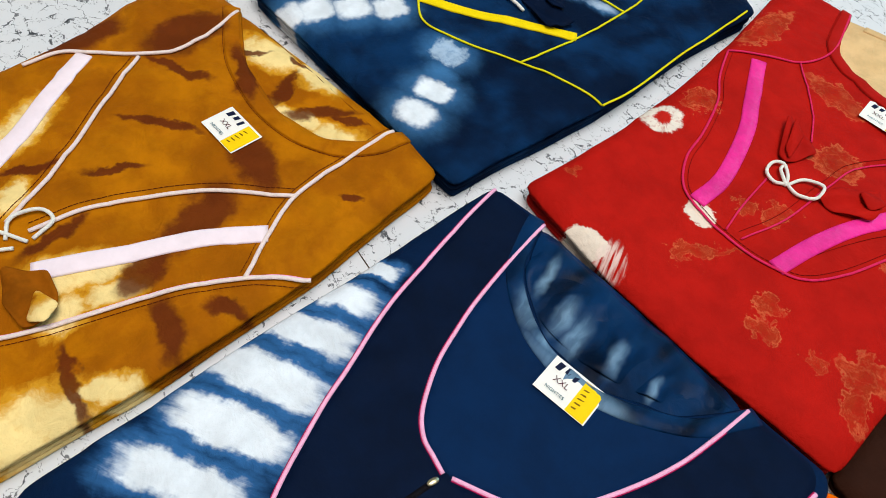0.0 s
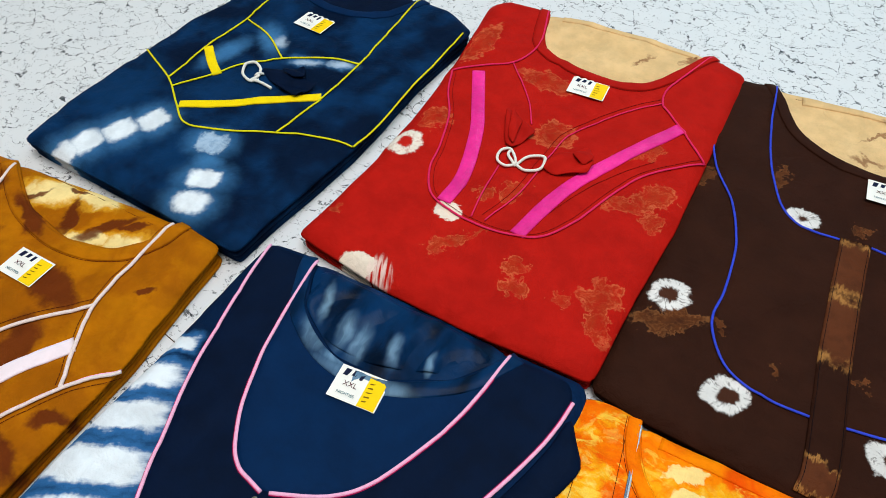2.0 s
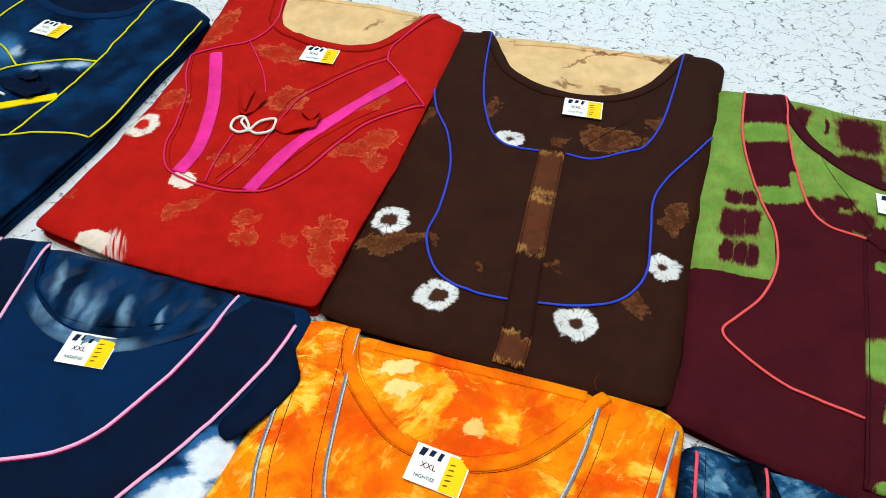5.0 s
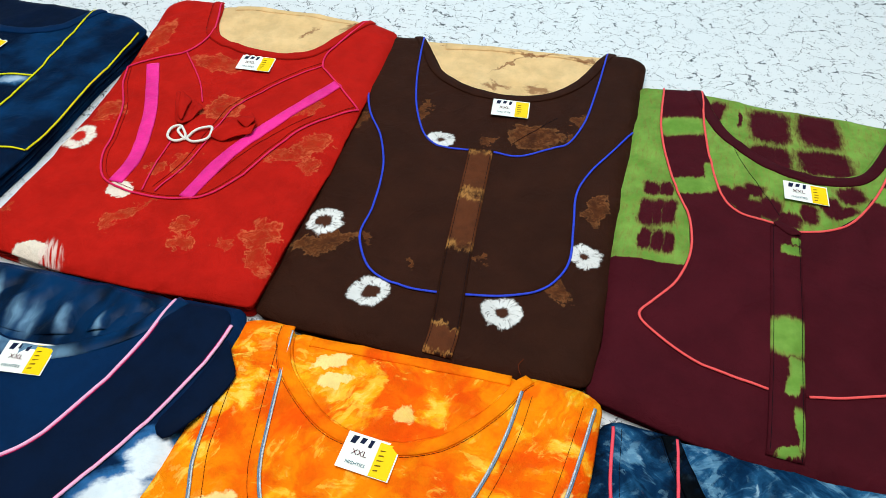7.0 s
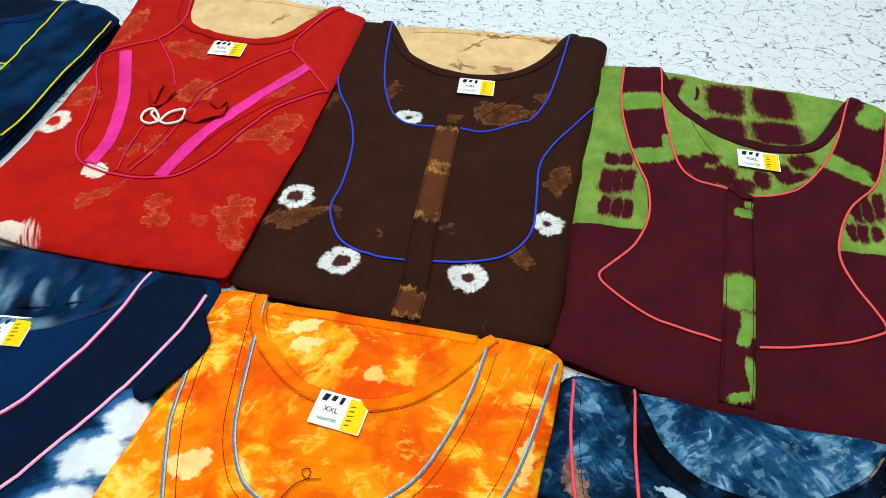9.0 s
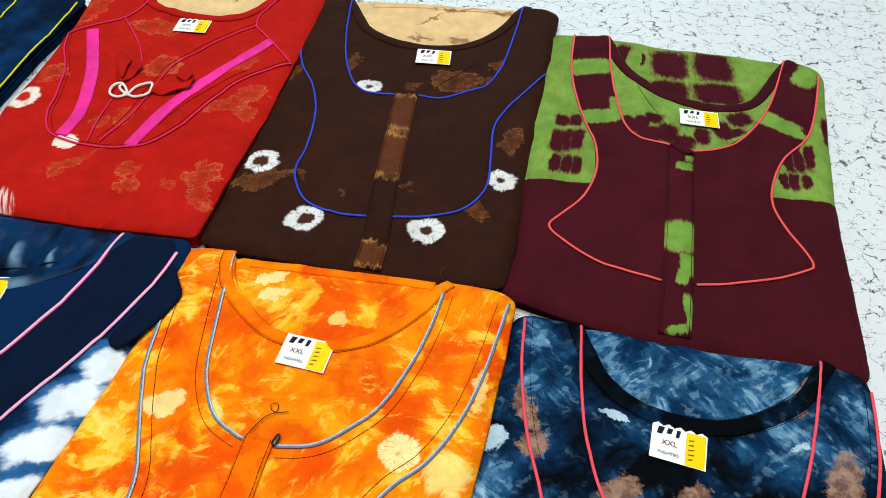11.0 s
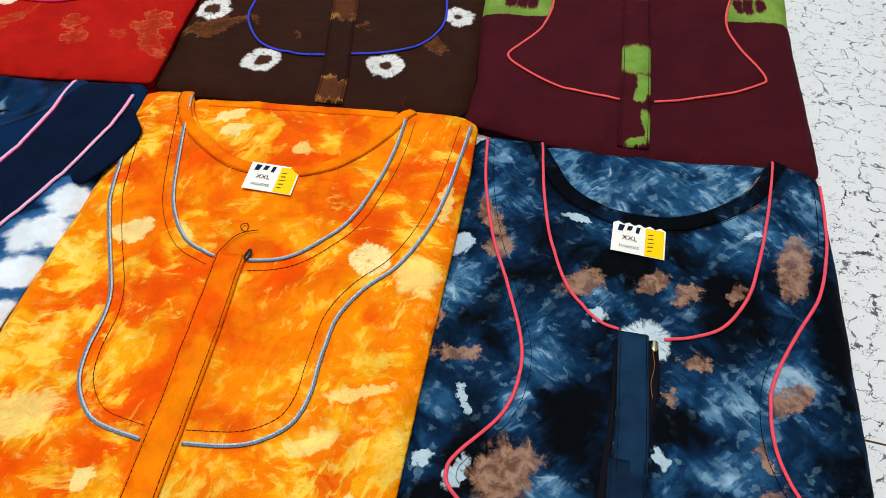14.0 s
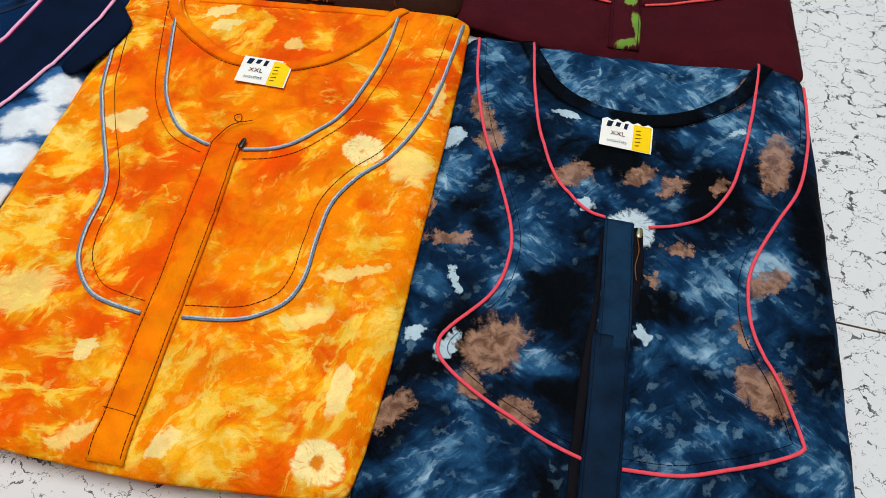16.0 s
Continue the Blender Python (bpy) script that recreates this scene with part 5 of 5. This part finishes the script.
e.stitch([(-13.25, 24.88), (-7.45, 25.82), (-1.16, 26.96), (5.36, 27.29), (8.56, 27.46)], M["tan_thread"], 0.1, -0.0045)
e.stitch([(-12.62, 23.87), (-7.43, 25.12), (-1.14, 26.26), (5.38, 26.49), (8.38, 26.76)], M["tan_thread"], 0.1, -0.0045)
e.stitch([(1.81, 8.03), (3.94, 11.42), (6.07, 14.62)], M["dark_thread_and_shade"])
e.tape([(-11.4, 24.9), (-7.2, 26.0), (-1.0, 27.3), (5.4, 27.6), (8.0, 27.6)], 1.3, M["brown_back"], "folded tan back hem", -0.0034)
e.label(0.26, 13.97, 9)

# ---- orange nightgown with silver piping ----
f = Nightie(10.55, -20.21, 0.027, [(-9.91, 18.36), (-8.37, 16.08), (-4.65, 13.41), (-1.65, 12.53), (2.5, 12.85), (5.74, 14.66), (8.53, 18.46), (9.67, 20.95)], [(-0.64, 21.2), (5.49, 21.93)],
            [(10.45, 22.15), (15.21, 22.28), (17.2, 21.59), (17.35, 14.92), (17.16, 4.47), (17, -1.9), (16.91, -11.85), (16.64, -17.83), (16.15, -22.71), (10.41, -23.23), (3.28, -23.67), (-2.38, -23.6), (-6.25, -23.42), (-14.89, -22.57), (-15.4, -6.25), (-15.15, 2.0), (-14.9, 6.9), (-15.3, 14.8), (-15.6, 20.0), (-13.32, 20.63), (-10.54, 20.55)],
            M["orange"], M["orange"], "folded orange and yellow tie-dye nightgown with silver piping", 6)
OL = [(-13.97, 13.26), (-12.65, 7.1), (-10.66, 2.33), (-8.59, -1.64), (-7.95, -4.12), (-7.88, -7.21), (-7.33, -9.59), (-5.9, -11.58), (-4.2, -12.56), (-1.11, -13.04)]
OR = [(1.86, -12.83), (4.92, -12.42), (7.09, -11.61), (8.75, -10.2), (9.49, -8.01), (9.53, -5.03), (9.75, -1.54), (11.08, 1.25), (13.3, 4.05), (14.91, 7.74), (15.99, 12.83), (16.72, 20.69)]
IL = [(-10.54, 19.95), (-9.34, 15.08), (-8.16, 10.51), (-6.99, 6.93), (-4.74, 3.76), (-2.43, 2.57), (-1.44, 2.28)]
IR = [(1.34, 2.3), (4.2, 3.21), (6.43, 5.21), (8.27, 7.61), (9.66, 11.9), (10.37, 16.28), (10.58, 20.26)]
f.band(1.1, M["orange_plain"], "orange neckband", M["brown_thread"])
for p, sh in ((OL, -1.0), (OR, -1.0), (IL, 0.9), (IR, 0.9)):
    f.piping(p, 0.0009, M["silver"], "silver piping with a steel blue cord", twin=M["steel_blue"], shift=-0.001)
    f.stitch(p, M["brown_thread"], sh)
f.strip([(-0.15, 2.59), (0.29, -8.96), (0.52, -19.9), (0.59, -23.29)], 2.5, M["orange_plain"], "orange placket with brown stitching", M["brown_thread"])
f.stitch([(-0.77, -19.91), (0.52, -20), (1.82, -20.2)], M["brown_thread"], 0, 0.0042)
f.stitch([(-9.34, 19.46), (-0.62, 19.9), (5.51, 20.53), (8.88, 20.75)], M["brown_thread"], 0, -0.0045)
f.tape([(-8.6, 19.7), (-0.4, 20.5), (5.6, 21.1), (9.4, 21.4)], 1.2, M["orange_plain"], "folded orange back hem", -0.0036)
f.label(0.51, 10.95, 0)
f.zip_pull(1.19, 2.2, -8, M["dark_metal"], 1.1)
th = spline([(-1.24, 2.58), (-0.49, 4.38), (0.29, 5.18), (0.07, 5.87), (-0.42, 5.57), (0.09, 5.08), (1.28, 5.28)], 0.002)
tube("loose_thread", np.c_[th, f.height(th) + 0.003], 0.0004, M["brown_thread"], f.root, "loose brown thread", sides=5)
th = spline([(10.05, 21.85), (9.63, 22.74), (9.91, 23.54)], 0.002)
tube("loose_thread", np.c_[th, f.height(th) + 0.004], 0.0004, M["brown_thread"], f.root, sides=5)

# ---- green and maroon nightgown with coral piping ----
g = Nightie(43.24, 20.39, 0.019, [(-10.49, 25.46), (-7.9, 20.46), (-3.58, 16.64), (-0.1, 15.41), (4.11, 15.86), (7.01, 17.82), (9.79, 24.26)], [(-2.17, 27.46), (5.09, 27.89)],
            [(11.68, 27.92), (15.05, 27.1), (15.98, 25.4), (15.58, 17.75), (15.08, 2.64), (15.39, -5.42), (15.91, -18.65), (15.64, -19.94), (9.14, -19.68), (-0.58, -20.08), (-5.6, -20.03), (-17.05, -18.23), (-16.59, -12.26), (-17.56, -1.71), (-18.35, 10.02), (-18.37, 26.43), (-11.23, 27.95)],
            M["gm_body"], M["gm_back"], "folded maroon and green tie-dye nightgown with coral piping", 7)
OL = [(-15.7, 26.2), (-15.1, 18.4), (-12.9, 10.2), (-10.6, 4.5), (-10.1, 0.2), (-11.0, -3.7), (-12.8, -6.8), (-13.9, -8.9), (-12.3, -10.4), (-9.1, -12.1), (-5.7, -12.9), (-2.4, -13.3)]
OR = [(0.9, -13.0), (4.0, -12.1), (8.0, -10.4), (11.2, -8.6), (11.9, -7.8), (11.2, -6.1), (9.6, -3.3), (8.5, -0.5), (8.6, 2.8), (10.0, 7.4), (12.8, 11.8), (14.1, 16.9), (15.2, 24.6)]
IL = [(-11.22, 27.15), (-10.13, 19.09), (-8.13, 10.42), (-5.99, 7.42), (-2.14, 6.68)]
IR = [(0.13, 6.36), (3.54, 7.72), (6.02, 10.38), (8.9, 16.91), (11.19, 27.13)]
g.panel("yoke", [*OL, *OR, (14.36, 26.3), (11.39, 27.12), *IR[::-1][1:], *IL[::-1][:-1], (-11.52, 27.16)], 0.0014, M["gm_yoke"], "dark maroon yoke with green bands")
g.band(1.25, M["maroon"], "maroon neckband")
for p in (OL, OR, IL, IR):
    g.piping(p, 0.0013, M["coral"], "coral piping")
g.strip([(-1.24, 6.28), (-0.91, -10.43), (-0.93, -19.28)], 2.9, M["gm_placket"], "maroon placket with green patches", M["dark_thread_and_shade"])
g.stitch([(-9.04, 22.76), (-5.9, 15.37), (-1.78, 8.17)], M["dark_thread_and_shade"], 0, 0.0004)
g.flap([(-2.53, 6.59), (-1.39, 8.17), (0.25, 5.56), (-0.93, 5.38)], 0.003, 0.006, M["gm_placket"], "folded maroon placket tip")
g.label(0.72, 12.22, 4, False, 4.5, 2.9)

# ---- blue crumple-dyed nightgown with red piping ----
h = Nightie(45.02, -21.65, 0.022, [(-10.2, 20.35), (-8.38, 17.27), (-5.79, 15.3), (-2.25, 14.72), (1.65, 15.14), (4.95, 16.96), (7.45, 19.16), (9.15, 22.26)], [(-3.77, 22.28), (3.86, 22.72)],
            [(9.82, 23.36), (13.37, 22.58), (13.8, 21.2), (14.1, 11.6), (14.1, 0.7), (14.05, -7.6), (14.0, -13.9), (14.0, -22.3), (0.47, -23.39), (-17.66, -23.01), (-18.21, -20.02), (-17.69, -11.56), (-17.33, -0.1), (-17.24, 15.13), (-17.08, 21.5), (-16.11, 22.01), (-10.92, 22.24)],
            M["crumple"], M["crumple_back"], "folded blue and tan crumple-dyed nightgown with red-pink piping", 8)
OL = [(-16.1, 21.21), (-15.5, 15.94), (-14.11, 10.27), (-12.36, 5.8), (-10.7, 1.13), (-10.44, -1.95), (-11.26, -5.05), (-13.93, -8.45), (-14.5, -9.74), (-14.08, -10.94), (-11.79, -12.62), (-8.92, -14.09), (-6.55, -15.17), (-3.79, -16.05)]
OR = [(-1.24, -16.24), (2.38, -16.02), (5.3, -15.2), (8.31, -14.09), (10.45, -12.98), (10.53, -12.08), (9.38, -8.8), (7.84, -5.23), (7.48, -2.05), (8.01, 1.04), (9.99, 5.04), (12.07, 8.83), (13.25, 13.22), (13.67, 16.51), (13.68, 20.89)]
IL = [(-11.01, 21.74), (-10.42, 16.36), (-9.43, 11.19), (-7.77, 6.72), (-6.26, 4.64), (-4.77, 3.46), (-3.39, 3.07)]
IR = [(0.04, 2.89), (2.38, 3.5), (4.6, 4.81), (6.51, 7.71), (7.52, 10.9), (8.69, 16.18), (9.72, 22.96)]
h.band(1.4, M["crumple_dark"], "dark blue neckband", M["dark_thread_and_shade"])
for p in (OL, OR, IL, IR):
    h.piping(p, 0.0014, M["red_pipe"], "red-pink piping")
h.stitch(OL, M["dark_thread_and_shade"], -0.7)
h.stitch(OR, M["dark_thread_and_shade"], -0.7)
h.strip([(-2.3, 2.9), (-2.2, -4.0), (-2.25, -8.0)], 2.3, M["strip_blue"], "slate blue placket", M["dark_thread_and_shade"])
h.strip([(-2.45, -7.0), (-2.5, -12.0), (-2.65, -18.0), (-2.6, -23.0)], 2.6, M["strip_dark"], "blue-black lower placket", M["dark_thread_and_shade"])
# the zip opening is flat; a black ribbon gives the shade of its recess
ribbon("zip_opening", spline([(-0.75, 2.6), (-0.7, -1.0), (-1.0, -4.5), (-1.2, -6.5)]), 0.008, h.height, 0.0008, M["dark_thread_and_shade"], h.root, "zip opening beside the placket, its recess shade drawn as a black strip", taper=[0.007, 0.009, 0.005, 0.002])
# near-black ribbon drawn as the shadow beside the placket's left edge
ribbon("placket_shadow_strip", spline([(-3.55, 2.2), (-3.6, -4.0), (-4.0, -9.0), (-4.3, -16.0), (-4.4, -22.5)]), 0.004, h.height, 0.0007, M["dark_thread_and_shade"], h.root, "dark strip standing in for the shadow along the placket edge", taper=[0.002, 0.004, 0.007, 0.007, 0.006])
h.zip_pull(-0.77, 1.59, -6, M["metal"], 1.0)
th = spline([(-0.93, 2.18), (-0.7, 0.59), (-0.96, -1), (-0.84, -2.2)], 0.002)
tube("loose_thread", np.c_[th, h.height(th) + 0.003], 0.0004, M["tan_thread"], h.root, "loose pale thread", sides=5)
h.label(-2.1, 11.84, -3, True)
